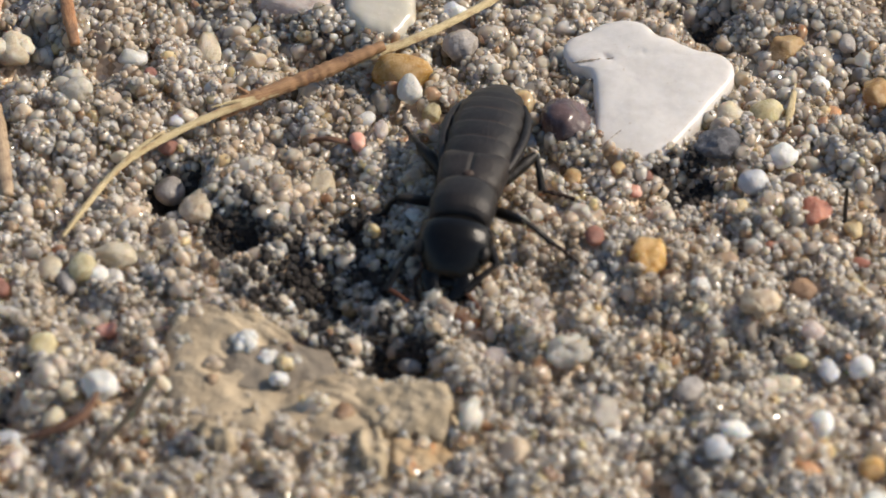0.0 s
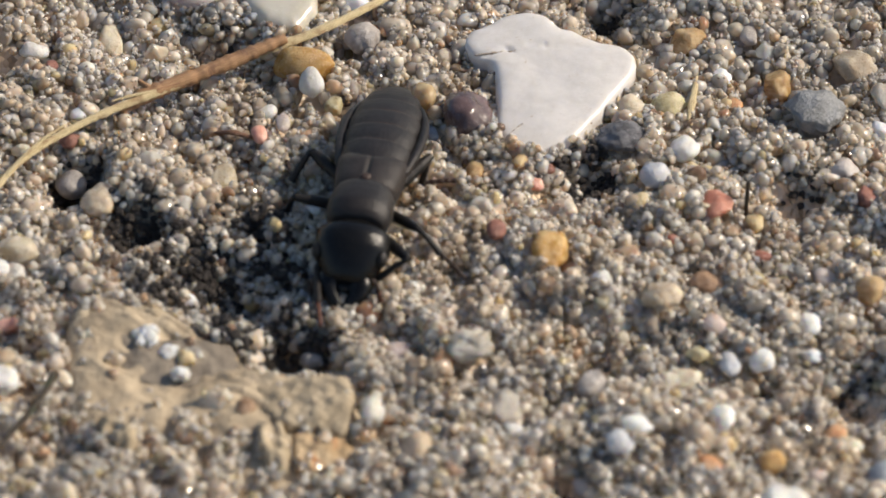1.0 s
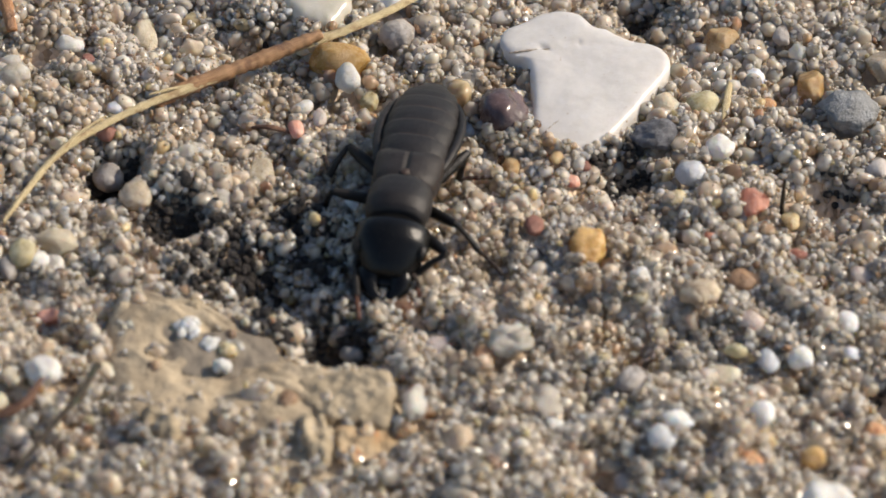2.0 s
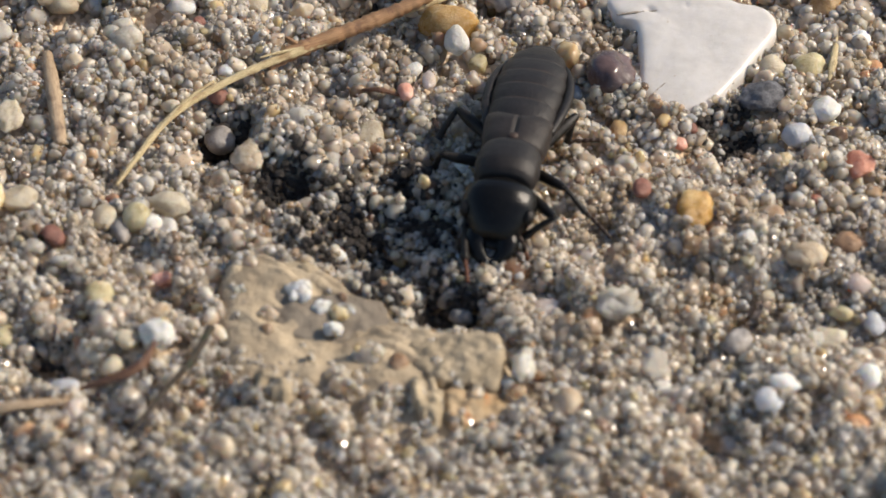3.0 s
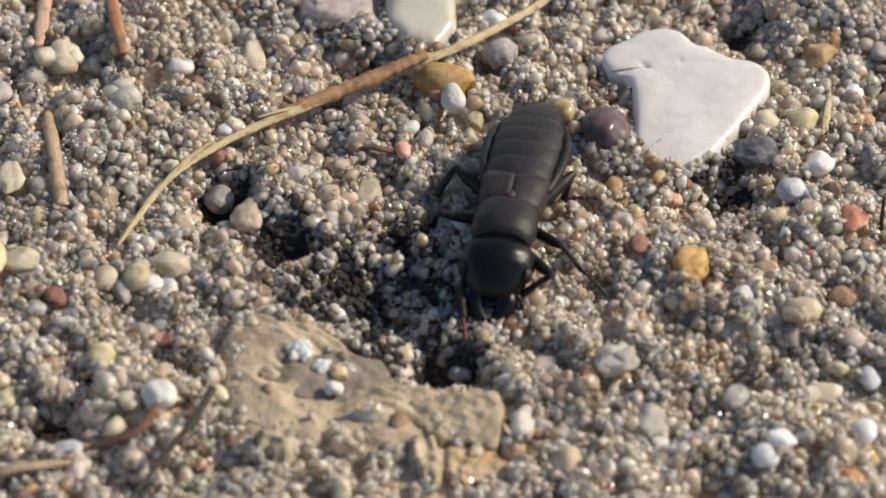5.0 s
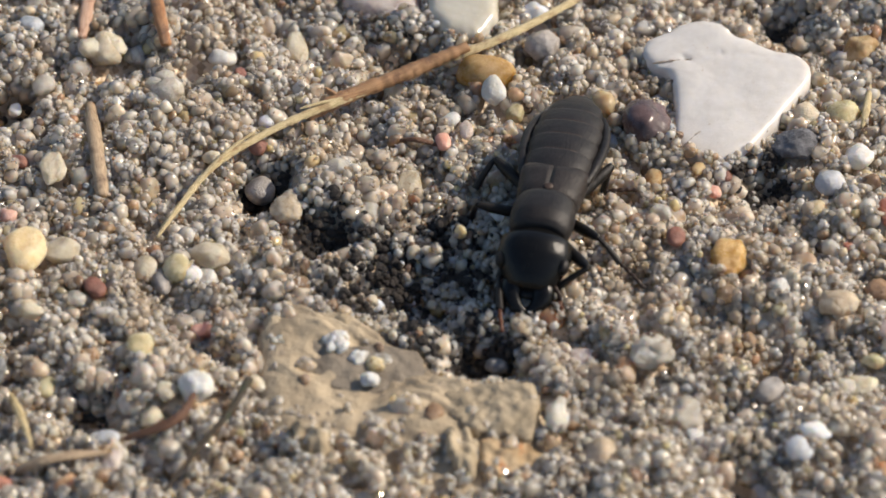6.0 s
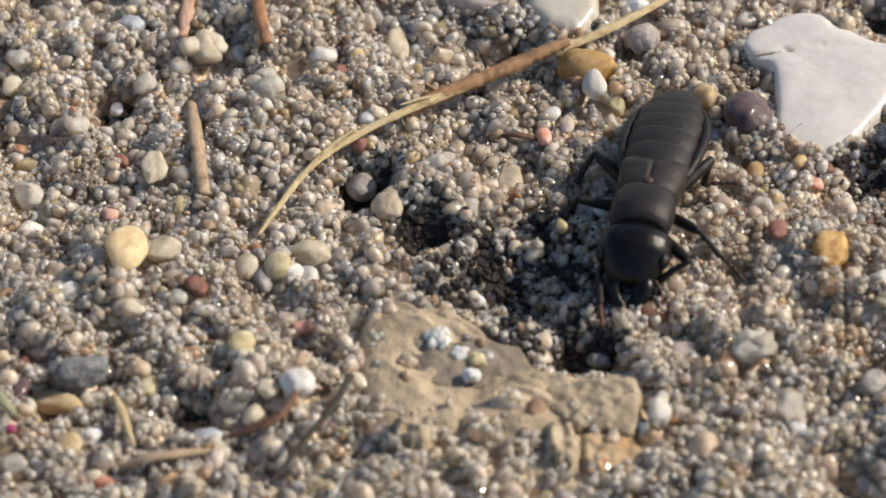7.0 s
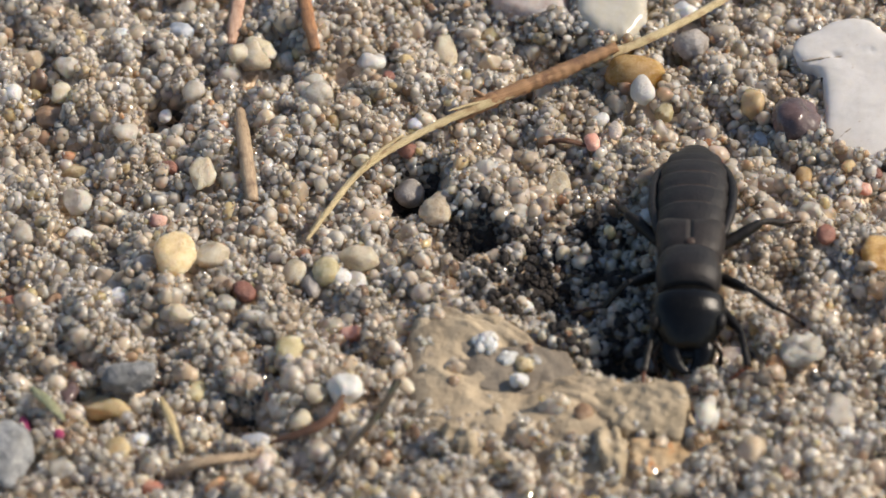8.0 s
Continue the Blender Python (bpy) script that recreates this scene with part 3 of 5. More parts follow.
pebble("tan", -14.60, 2.79, 1.07, 1.32, 0.77, 0, 0.1, 0.35)
pebble("cream", -19.51, 7.55, 0.63, 0.59, 0.42)
pebble("rust", -18.09, 15.34, 0.50, 0.77, 0.36)
pebble("white", -19.41, 17.65, 0.97, 0.79, 0.56, 0, 0.5)
pebble("cream", -14.73, 19.88, 0.93, 1.60, 0.67, 0, 0.4)
pebble("cream", -7.30, 5.61, 0.87, 1.50, 0.62, 0, 0.4)
pebble("white", -1.66, 1.85, 0.60, 0.78, 0.43, 0, 0.4)
pebble("blue", 5.15, 9.95, 0.40, 0.80, 0.29, 20)
pebble("purple", 7.35, 10.98, 1.6, 1.85, 1.2, 0, 0.02)
pebble("honey", 7.80, 6.38, 0.53, 0.93, 0.38, 0, 0.1)
pebble("cream", 8.00, 8.57, 0.33, 0.43, 0.24, 0, 0.1)
pebble("pink", 11.35, 5.36, 0.60, 0.55, 0.40, 0, 0.2)
pebble("darkgrey", 16.57, 9.20, 1.63, 1.30, 0.93, 8, 0.6)
pebble("cream", 17.38, 12.01, 0.93, 1.02, 0.67, 0, 0.1)
pebble("olive", 19.62, 12.03, 1.30, 1.07, 0.76, 20)
pebble("white", 20.45, 17.00, 0.67, 0.63, 0.45, 0, 0.2)
pebble("honey", 21.25, 19.31, 1.40, 1.22, 0.88, 15, 0.4)
pebble("orange", 23.91, 13.42, 0.70, 0.67, 0.48)
pebble("honey", 26.51, 14.91, 1.10, 1.30, 0.79, 0, 0.4)
pebble("bluewhite", 18.65, 5.66, 1.10, 0.91, 0.65, 10, 0.3, 0.4)
pebble("white", 20.46, 8.27, 0.93, 1.02, 0.67, 0, 0.2)
pebble("yellow", 20.79, 6.48, 0.63, 0.76, 0.46)
pebble("yellow", 17.63, 2.85, 0.77, 0.87, 0.55, 0, 0.5)
pebble("red", 22.12, 2.42, 0.97, 1.38, 0.70, 0, 0.5, 0.3)
pebble("rust", 8.90, 0.07, 0.60, 0.78, 0.43)
pebble("mustard", 11.99, -1.74, 1.1, 1.75, 0.95, -12, 0.1, 0.6)
pebble("white", 14.94, -4.85, 0.73, 0.59, 0.42, 10, 0.5)
pebble("brown", 21.14, -3.81, 1.20, 1.10, 0.79)
pebble("red", 19.33, -0.21, 0.43, 0.43, 0.31)
pebble("red", 24.68, -0.74, 0.70, 0.59, 0.42, 0, 0.4)
pebble("bluewhite", 23.13, 15.50, 0.70, 0.71, 0.50, 0, 0.5)
pebble("grey", 25.15, 19.70, 0.60, 1.10, 0.43, 0, 0.4)
pebble("cream", 19.27, -11.46, 1.23, 0.95, 0.68, 0, 0.8)
pebble("olive", 20.21, -9.98, 0.77, 0.71, 0.51)
pebble("bluewhite", 22.07, -10.81, 0.70, 1.09, 0.50, 0, 0.4)
pebble("white", 23.92, -10.81, 0.77, 0.99, 0.55, 0, 0.2)
pebble("white", 21.29, -16.28, 0.83, 0.95, 0.60)
pebble("white", 16.42, -17.27, 0.97, 0.67, 0.48, -20, 0.4, 0.2)
pebble("clear", 9.04, -14.55, 1.20, 1.23, 0.86)
pebble("white", 9.65, -16.16, 0.63, 0.82, 0.46)
pebble("orange", 20.39, -19.93, 0.70, 0.78, 0.50)
pebble("mustard", 23.98, -19.16, 0.90, 0.91, 0.65)
pebble("grey", 14.03, -12.82, 0.93, 1.08, 0.67, 0, 0.2)
pebble("cream", 16.05, -7.93, 0.53, 0.56, 0.38, 0, 0.1)
pebble("tan", 4.08, -18.48, 0.97, 1.19, 0.70, 0, 0.4)
pebble("bluewhite", -9.34, -4.16, 1.03, 0.79, 0.56, -15)
pebble("slate", -1.75, -9.19, 0.80, 0.71, 0.51, 0, 0.3, 0.6)
pebble("white", -19.22, -14.51, 1.03, 1.21, 0.74, 0, 0.7, 0.3)
pebble("cream", -19.18, -1.59, 1.27, 1.07, 0.76, -10)
pebble("olive", -21.06, -2.96, 0.93, 1.02, 0.67, 0, 0.1)
pebble("cream", -22.97, -2.69, 0.77, 0.99, 0.55, 0, 0.1)
pebble("white", -19.28, -3.00, 0.97, 1.00, 0.70)
pebble("cream", -21.71, -15.83, 0.77, 0.87, 0.55, 0, 0.2)
pebble("pink", -19.30, -7.53, 0.80, 0.67, 0.48)
pebble("clear", -11.68, 5.74, 0.73, 0.82, 0.53)
pebble("clear", -9.57, 2.87, 0.87, 0.83, 0.59, 0, 0.2)
pebble("clear", 8.24, 2.87, 0.83, 0.79, 0.56, 0, 0.2)
pebble("clear", 9.48, -2.72, 0.67, 0.74, 0.48, 0, 0.2)
pebble("brown", -5.5, -15.6, 0.6, 0.7, 0.4, 0, 0.6, 0.8)
pebble("palepink", 21.34, -7.96, 0.83, 0.89, 0.60, 0, 0.4)
pebble("palepink", 3.18, -9.68, 0.83, 0.95, 0.60, 0, 0.4)
pebble("honey", 10.51, 6.73, 0.50, 0.65, 0.36, 0, 0.2)
pebble("rust", 12.21, 6.56, 0.43, 0.50, 0.31, 0, 0.4)
pebble("clear", 26.09, 18.00, 0.67, 0.74, 0.48)
pebble("clear", -4.90, 21.13, 0.33, 0.43, 0.24, 0, 0.1)
pebble("bluewhite", 0.59, 22.79, 1.00, 0.87, 0.62, 0, 0.4)
pebble("tan", 6.06, 17.43, 0.77, 0.93, 0.55, 0, 0.4)
pebble("grey", 8.46, 14.25, 0.67, 0.51, 0.37)
pebble("slate", 28.72, 11.47, 1.87, 2.7, 1.2, -25, 1.1, 0.5)
pebble("tan", 31.36, 16.38, 1.47, 1.46, 1.04, -15)
pebble("bluewhite", 32.54, 10.48, 0.77, 0.80, 0.55, 0, 0.6)
pebble("rust", 31.14, 4.05, 0.70, 0.91, 0.50, 0, 0.5)
pebble("cream", 29.33, 4.67, 0.50, 0.65, 0.36, 0, 0.1)
pebble("grey", 30.05, 6.79, 1.00, 0.99, 0.71, -30, 0.6)
pebble("orange", 27.69, -16.40, 0.77, 0.93, 0.55, 0, 0.1)
pebble("blue", 29.96, -20.27, 1.03, 1.21, 0.74)
pebble("bluewhite", 26.83, -10.46, 0.53, 0.63, 0.38, 0, 0.2)
pebble("white", 24.15, -25.69, 1.67, 2.53, 1.20, 25, 0.7, 1)
pebble("palepink", 26.36, -20.20, 0.60, 0.65, 0.43, 0, 0.2)
pebble("white", 26.71, -8.28, 0.77, 1.12, 0.55, 0, 0.4)
pebble("yellow", 24.32, 1.74, 0.63, 0.88, 0.46)
pebble("bluewhite", 15.41, -18.61, 0.80, 0.85, 0.58)
pebble("cream", 28.38, -17.38, 1.00, 0.71, 0.51, 0, 0.4)
pebble("palepink", 28.04, -3.63, 0.83, 0.79, 0.56)
pebble("honey", 30.45, -5.49, 1.00, 0.99, 0.71)
pebble("clear", 32.92, 13.31, 0.83, 1.38, 0.60)
pebble("clear", 18.55, -11.82, 0.67, 0.59, 0.42)
pebble("brown", 19.77, -17.16, 0.73, 0.82, 0.53)
pebble("tan", 9.99, -23.38, 0.83, 0.79, 0.56, 0, 0.4)
pebble("grey", 13.25, -20.21, 0.67, 0.74, 0.48, 0, 0.4)
pebble("bluewhite", -32.30, 13.60, 0.45, 0.55, 0.32, 0, 0.1, 2.4)
pebble("yellow", -30.09, -2.54, 1.30, 1.87, 0.94, 0, 0.8, 0.5)
pebble("cream", -28.10, -1.76, 1.23, 1.10, 0.79, 0, 0.5)
pebble("grey", -31.84, -2.59, 0.83, 1.08, 0.60)
pebble("rust", -25.75, -5.16, 0.83, 0.95, 0.60)
pebble("grey", -21.87, -3.65, 0.77, 1.18, 0.55, 0, 0.2)
pebble("olive", -22.76, -10.11, 0.87, 1.00, 0.62, 0, 0.1)
pebble("red", -40.02, -4.28, 1.00, 0.71, 0.51, 0, 0.5)
pebble("brown", -37.24, -5.06, 0.67, 0.74, 0.48)
pebble("slate", -32.01, -12.41, 1.80, 1.38, 0.99, 12, 0.4, 0.3)
pebble("yellow", -33.25, -13.74, 1.63, 1.07, 0.76, -8, 0.7, 0.5)
pebble("yellow", -32.16, -18.10, 0.87, 0.93, 0.62, 0, 0.4)
pebble("slate", -38.09, -19.47, 1.67, 2.53, 1.20, 0, 0.3, 0.3)
pebble("bluewhite", -24.27, -17.33, 0.97, 0.59, 0.42, -5, 0.1)
pebble("clear", -36.85, 3.91, 0.97, 1.32, 0.70, 0, 0.2)
pebble("white", -36.45, 1.56, 1.03, 0.91, 0.65, -10, 0.5)
pebble("cream", -38.92, 13.97, 0.73, 1.01, 0.53, 0, 0.4)
pebble("white", -41.94, 13.59, 0.87, 0.79, 0.56, 0, 0.4)
pebble("brown", -39.22, 12.57, 1.40, 0.95, 0.68, 15, 0.4)
pebble("clear", -30.42, 14.58, 0.77, 0.99, 0.55, 0, 0.2)
pebble("blue", -31.77, 20.62, 0.93, 0.91, 0.65)
pebble("clear", -34.32, 9.70, 0.97, 0.87, 0.62, 0, 0.5)
pebble("honey", -33.45, 13.36, 0.40, 0.52, 0.29, 0, 0.2)
pebble("pink", -31.62, 1.96, 0.73, 0.63, 0.45)
pebble("cream", -29.14, 5.89, 0.90, 1.47, 0.65, 0, 0.4)
pebble("white", -28.44, 12.56, 0.47, 0.54, 0.34, 0, 0.7)
pebble("yellow", -37.49, 8.01, 1.03, 0.63, 0.45, 0, 0.6)
pebble("red", -30.07, -20.88, 0.73, 0.71, 0.51)
pebble("orange", -26.08, -21.57, 0.80, 0.71, 0.51, 0, 0.4)
pebble("palepink", -23.68, -19.40, 0.70, 0.78, 0.50, 0, 0.2)
pebble("white", -30.99, -16.59, 0.67, 0.59, 0.42, 0, 0.2)
pebble("white", -33.23, -4.80, 1.03, 0.91, 0.65, 0, 0.4)
pebble("clear", -38.61, 16.13, 0.87, 0.93, 0.62, 0, 0.2)
pebble("white", -20.26, -3.18, 0.80, 0.75, 0.54, 0, 0.4)
pebble("magenta", -37.57, -16.72, 0.30, 0.65, 0.22, 25, 0.4)
pebble("magenta", -35.57, -17.57, 0.37, 0.36, 0.25, 0, 0.4)
pebble("rust", -35.57, -10.44, 0.57, 0.74, 0.41)
pebble("purple", -35.49, -13.56, 0.67, 1.20, 0.48)
pebble("tan", -41.04, 17.81, 0.83, 0.79, 0.56)
pebble("white", -35.61, 20.07, 0.67, 0.59, 0.42, 0, 0.4)
pebble("clear", -31.71, 23.25, 0.77, 0.80, 0.55)
pebble("clear", -39.69, 0.13, 0.83, 0.95, 0.60)
pebble("rust", -31.40, 7.22, 0.67, 0.67, 0.48)
pebble("clear", -26.82, -5.97, 0.73, 0.71, 0.51, 0, 0.2)
pebble("olive", -28.05, -12.52, 0.67, 1.05, 0.48)
pebble("tan", -21.45, -16.54, 0.73, 0.82, 0.53)
pebble("clear", -35.13, -19.86, 0.83, 0.95, 0.60)
pebble("cream", -29.38, -7.31, 0.83, 0.71, 0.51)
pebble("cream", -20.87, -14.42, 0.70, 0.97, 0.50)
cluster("cream", -27.0, 17.9, 1.9, 1.9, 1.4, 5, 0.2, "large lumpy honey and clear quartz lump in sand")
cluster("honey", -26.6, 16.3, 1.0, 0.8, 0.8, 4, 0.1)
cluster("clear", -25.0, 18.3, 1.1, 1.2, 0.9, 5)
cluster("clear", -22.5, 13.2, 1.75, 1.7, 1.2, 6, 0.2)
cluster("tan", 18.3, -5.9, 1.6, 1.5, 1.1, 7)
cluster("clear", 7.1, -10.6, 1.7, 1.7, 1.1, 6)
cluster("orange", 5.6, -11.5, 1.0, 1.0, 0.8, 3)
cluster("white", -11.2, -9.9, 0.95, 1.35, 0.7, 7, 0.42, "white caked quartz grains lying on a sandstone flake")
cluster("white", -9.9, -11.0, 0.8, 0.7, 0.6, 5, 0.42, "white caked quartz grains lying on a sandstone flake")
cluster("yellow", -8.9, -11.6, 0.9, 0.7, 0.6, 5, 0.42, "yellow caked quartz grains lying on a sandstone flake")
cluster("clear", -8.4, -10.8, 0.7, 0.8, 0.6, 5, 0.42, "clear caked quartz grains lying on a sandstone flake")
cluster("white", -9.2, -13.0, 0.75, 0.65, 0.6, 5, 0.42, "white caked quartz grains lying on a sandstone flake")
cluster("clear", 1.6, -16.0, 0.9, 1.6, 0.8, 8, 0.8)
cluster("cream", -14.4, -9.6, 0.8, 0.9, 0.6, 6, 0.9)
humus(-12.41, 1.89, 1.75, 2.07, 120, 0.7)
# humus, heaped more thickly to darken a shaded hollow
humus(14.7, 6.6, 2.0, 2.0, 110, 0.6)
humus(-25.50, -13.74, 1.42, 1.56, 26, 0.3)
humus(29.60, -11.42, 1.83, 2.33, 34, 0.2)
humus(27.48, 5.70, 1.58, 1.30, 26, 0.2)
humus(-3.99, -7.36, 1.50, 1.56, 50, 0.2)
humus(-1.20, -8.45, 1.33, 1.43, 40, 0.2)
# humus left of the beetle, made denser so the shaded ground reads darker
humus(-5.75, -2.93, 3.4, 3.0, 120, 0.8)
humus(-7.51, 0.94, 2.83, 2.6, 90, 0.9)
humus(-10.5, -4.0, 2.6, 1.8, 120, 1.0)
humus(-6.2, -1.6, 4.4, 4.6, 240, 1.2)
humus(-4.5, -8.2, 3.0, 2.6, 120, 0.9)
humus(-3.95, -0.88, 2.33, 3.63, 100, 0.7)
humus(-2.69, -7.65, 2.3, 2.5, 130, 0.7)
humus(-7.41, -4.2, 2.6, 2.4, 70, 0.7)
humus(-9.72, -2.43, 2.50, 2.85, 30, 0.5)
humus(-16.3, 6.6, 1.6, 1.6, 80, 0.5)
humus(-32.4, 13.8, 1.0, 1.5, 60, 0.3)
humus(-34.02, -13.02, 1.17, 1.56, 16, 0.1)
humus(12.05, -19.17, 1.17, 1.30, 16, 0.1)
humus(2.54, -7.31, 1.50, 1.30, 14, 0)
# black crumbs added in place of the shade in this hollow
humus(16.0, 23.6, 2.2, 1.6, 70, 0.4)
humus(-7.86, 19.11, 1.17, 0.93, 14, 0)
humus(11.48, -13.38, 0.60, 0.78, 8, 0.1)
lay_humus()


# ---- plant remains ----
def tube(name, points, radii, material, parent=None, sides=10, flat=1.0, wob=0.06, seed=0, rest=False):
    """A tapered stalk along a smooth line through the points (millimetres); with rest, heights are over the sand."""
    r = np.random.default_rng(seed + 5)
    p = np.array(points, float)
    if rest:
        lie = relief(p[:, 0], p[:, 1])
        if len(p) > 3:
            run = np.linspace(-1, 1, len(p))
            lie = np.polyval(np.polyfit(run, lie, 1), run) + 0.15
        p[:, 2] += lie
    m = len(p)
    steps = max(24, 8 * m)
    u = np.linspace(0, m - 1, steps)
    i = np.clip(u.astype(int), 0, m - 2)
    f = (u - i)[:, None]
    p0, p1, p2, p3 = p[np.maximum(i - 1, 0)], p[i], p[i + 1], p[np.minimum(i + 2, m - 1)]
    line = 0.5 * (2 * p1 + (p2 - p0) * f + (2 * p0 - 5 * p1 + 4 * p2 - p3) * f ** 2 + (3 * p1 - p0 - 3 * p2 + p3) * f ** 3)
    rad = np.interp(u, np.linspace(0, m - 1, len(radii)), radii) * (1 + wob * r.normal(size=steps))
    tan = np.gradient(line, axis=0)
    tan /= np.linalg.norm(tan, axis=1, keepdims=True)
    side = np.cross(tan, [0, 0, 1.0])
    side /= np.linalg.norm(side, axis=1, keepdims=True) + 1e-9
    up = np.cross(side, tan)
    ang = np.linspace(0, 2 * math.pi, sides, endpoint=False)
    ridge = 1 + 0.09 * r.normal(size=sides)
    v = line[:, None] + rad[:, None, None] * ridge[None, :, None] * (np.cos(ang)[None, :, None] * side[:, None] + flat * np.sin(ang)[None, :, None] * up[:, None])
    long = np.r_[0, np.cumsum(np.linalg.norm(np.diff(line, axis=0), axis=1))]
    uv = np.stack(np.broadcast_arrays(np.abs(ang / math.pi - 1)[None, :], long[:, None]), -1).reshape(-1, 2)
    faces = [(k * sides + a, k * sides + (a + 1) % sides, (k + 1) * sides + (a + 1) % sides, (k + 1) * sides + a)
             for k in range(steps - 1) for a in range(sides)]
    faces += [tuple(reversed(range(sides))), tuple(range((steps - 1) * sides, steps * sides))]
    return mesh_object(name, v.reshape(-1, 3) * MM, faces, material, parent, uv=uv)


dry_straw = tube("dry_straw", [(-22.4, 0.0, 1.0), (-21.3, 2.4, 1.2), (-19.9, 5.2, 1.4), (-18.5, 7.0, 1.5), (-16.3, 9.1, 1.5), (-14.1, 10.8, 1.5), (-12.0, 12.2, 1.5), (-9.9, 13.6, 1.5), (-7.5, 14.9, 1.6), (-5.0, 16.2, 1.8), (-2.5, 17.4, 2.0), (-0.3, 19.0, 2.0), (1.9, 21.1, 1.8), (4.0, 23.4, 1.6), (6.5, 26.6, 1.5)],
                  [0.1, 0.2, 0.24, 0.26, 0.28, 0.32, 0.38, 0.40, 0.40, 0.38, 0.36, 0.32, 0.30, 0.28, 0.28], STRAW, flat=0.7, rest=True)
tagged(dry_straw, "long curved dry straw with a brown sheath", "straw")
tube("sheath", [(-13.8, 11.2, 1.55), (-12.6, 12.1, 1.62), (-10.8, 13.1, 1.68), (-8.9, 14.1, 1.70), (-7.2, 15.0, 1.70), (-5.4, 15.9, 1.85), (-3.8, 16.7, 1.95)], [0.40, 0.52, 0.58, 0.52, 0.56, 0.46, 0.36], BARK, dry_straw, flat=0.8, wob=0.09, seed=2, rest=True)
tube("spur", [(-11.3, 12.5, 1.9), (-12.1, 12.8, 2.3), (-12.7, 13.1, 2.5)], [0.26, 0.22, 0.12], BARK, dry_straw, seed=12, rest=True)
tube("frayed_strand", [(-22.3, 1.1, 1.0), (-21.2, 2.9, 1.2), (-20.2, 4.6, 1.4), (-18.5, 7.0, 1.7), (-16.9, 8.7, 1.7)], [0.07, 0.14, 0.16, 0.14, 0.08], STRAW, dry_straw, flat=0.6, seed=3, rest=True)
tube("frayed_strand", [(-14.2, 10.9, 1.8), (-12.9, 11.7, 2.0), (-11.0, 12.7, 2.1), (-9.0, 13.9, 2.1)], [0.06, 0.12, 0.14, 0.08], STRAW, dry_straw, flat=0.6, seed=13, rest=True)
tagged(tube("dead_needle", [(-28.27, 25.93, 1.40), (-28.39, 22.51, 1.30), (-28.42, 18.83, 0.90)], [0.44, 0.48, 0.46, 0.30], SPLITWOOD, flat=0.5, seed=1, rest=True),
       "pale brown split dead plant needle on sand", "plant debris")
tagged(tube("dead_needle", [(-24.49, 26.54, 1.40), (-23.49, 19.92, 1.30), (-22.92, 17.63, 1.00)], [0.40, 0.42, 0.42, 0.36], NEEDLE, flat=0.8, seed=2, rest=True),
       "reddish-brown dead plant needle on sand", "plant debris")
tagged(tube("dry_stalk", [(-27.46, 12.90, 1.10), (-26.71, 7.75, 1.20), (-25.98, 3.46, 0.90)], [0.30, 0.38, 0.42, 0.42, 0.38], GREYWOOD, flat=0.7, seed=3, rest=True),
       "weathered pale brown stalk piece lying in sand", "plant debris")
tagged(tube("brown_twig", [(-8.26, 9.58, 0.90), (-6.87, 8.97, 1.10), (-5.61, 8.90, 1.00)], [0.1, 0.2, 0.14], BROWNLEAF, flat=0.8, seed=4, rest=True),
       "short dark reddish-brown twig in sand", "plant debris")
tagged(tube("leaf_fragment", [(-23.39, -17.69, 0.80), (-21.15, -17.62, 1.30), (-19.86, -16.91, 1.30), (-19.06, -14.74, 1.10)], [0.1, 0.42, 0.34, 0.05], BROWNLEAF, flat=0.45, seed=5, rest=True),
       "curled brown dead leaf fragment in sand", "plant debris")
tagged(tube("green_twig", [(-20.48, -22.96, 1.80), (-18.46, -19.49, 2.30), (-17.04, -17.14, 2.50), (-16.10, -14.29, 2.40)], [0.10, 0.18, 0.24, 0.26], DARKSTEM, flat=0.7, seed=6, rest=True),
       "thin dark green and brown grass blade", "plant debris")
tagged(tube("dry_stalk", [(-29.12, -20.12, 0.80), (-26.96, -20.04, 1.20), (-23.99, -19.13, 0.90)], [0.15, 0.4, 0.34, 0.15], GREYWOOD, flat=0.6, seed=7, rest=True),
       "flat light-brown dry stalk lying in sand", "plant debris")
tagged(tube("straw_piece", [(-30.12, -13.18, 1.00), (-29.12, -16.25, 1.20), (-28.42, -18.20, 0.90)], [0.12, 0.3, 0.2, 0.08], STRAW, flat=0.6, seed=8, rest=True),
       "small pale straw piece in sand", "plant debris")
tagged(tube("leaf_fragment", [(-37.47, -14.12, 1.00), (-36.22, -16.00, 1.20), (-35.18, -16.99, 0.90)], [0.1, 0.35, 0.3, 0.08], GREENLEAF, flat=0.4, seed=9, rest=True),
       "small faded green leaf fragment in sand", "plant debris")
tagged(tube("dry_floret", [(20.83, 10.93, 0.80), (21.17, 12.59, 1.20), (21.60, 15.05, 1.00)], [0.06, 0.26, 0.2, 0.05], STRAW, flat=0.6, seed=10, rest=True),
       "pale dry grass floret standing among pebbles", "plant debris")
tagged(tube("thin_twig", [(23.9, 2.9, 0.2), (23.9 - 0.03, 2.9 + 0.1, 1.3), (23.9, 2.9 + 0.25, 2.7)], [0.13, 0.14, 0.10], DARKSTEM, flat=1, seed=11, rest=True),
       "thin dark twig stuck in the sand", "plant debris")


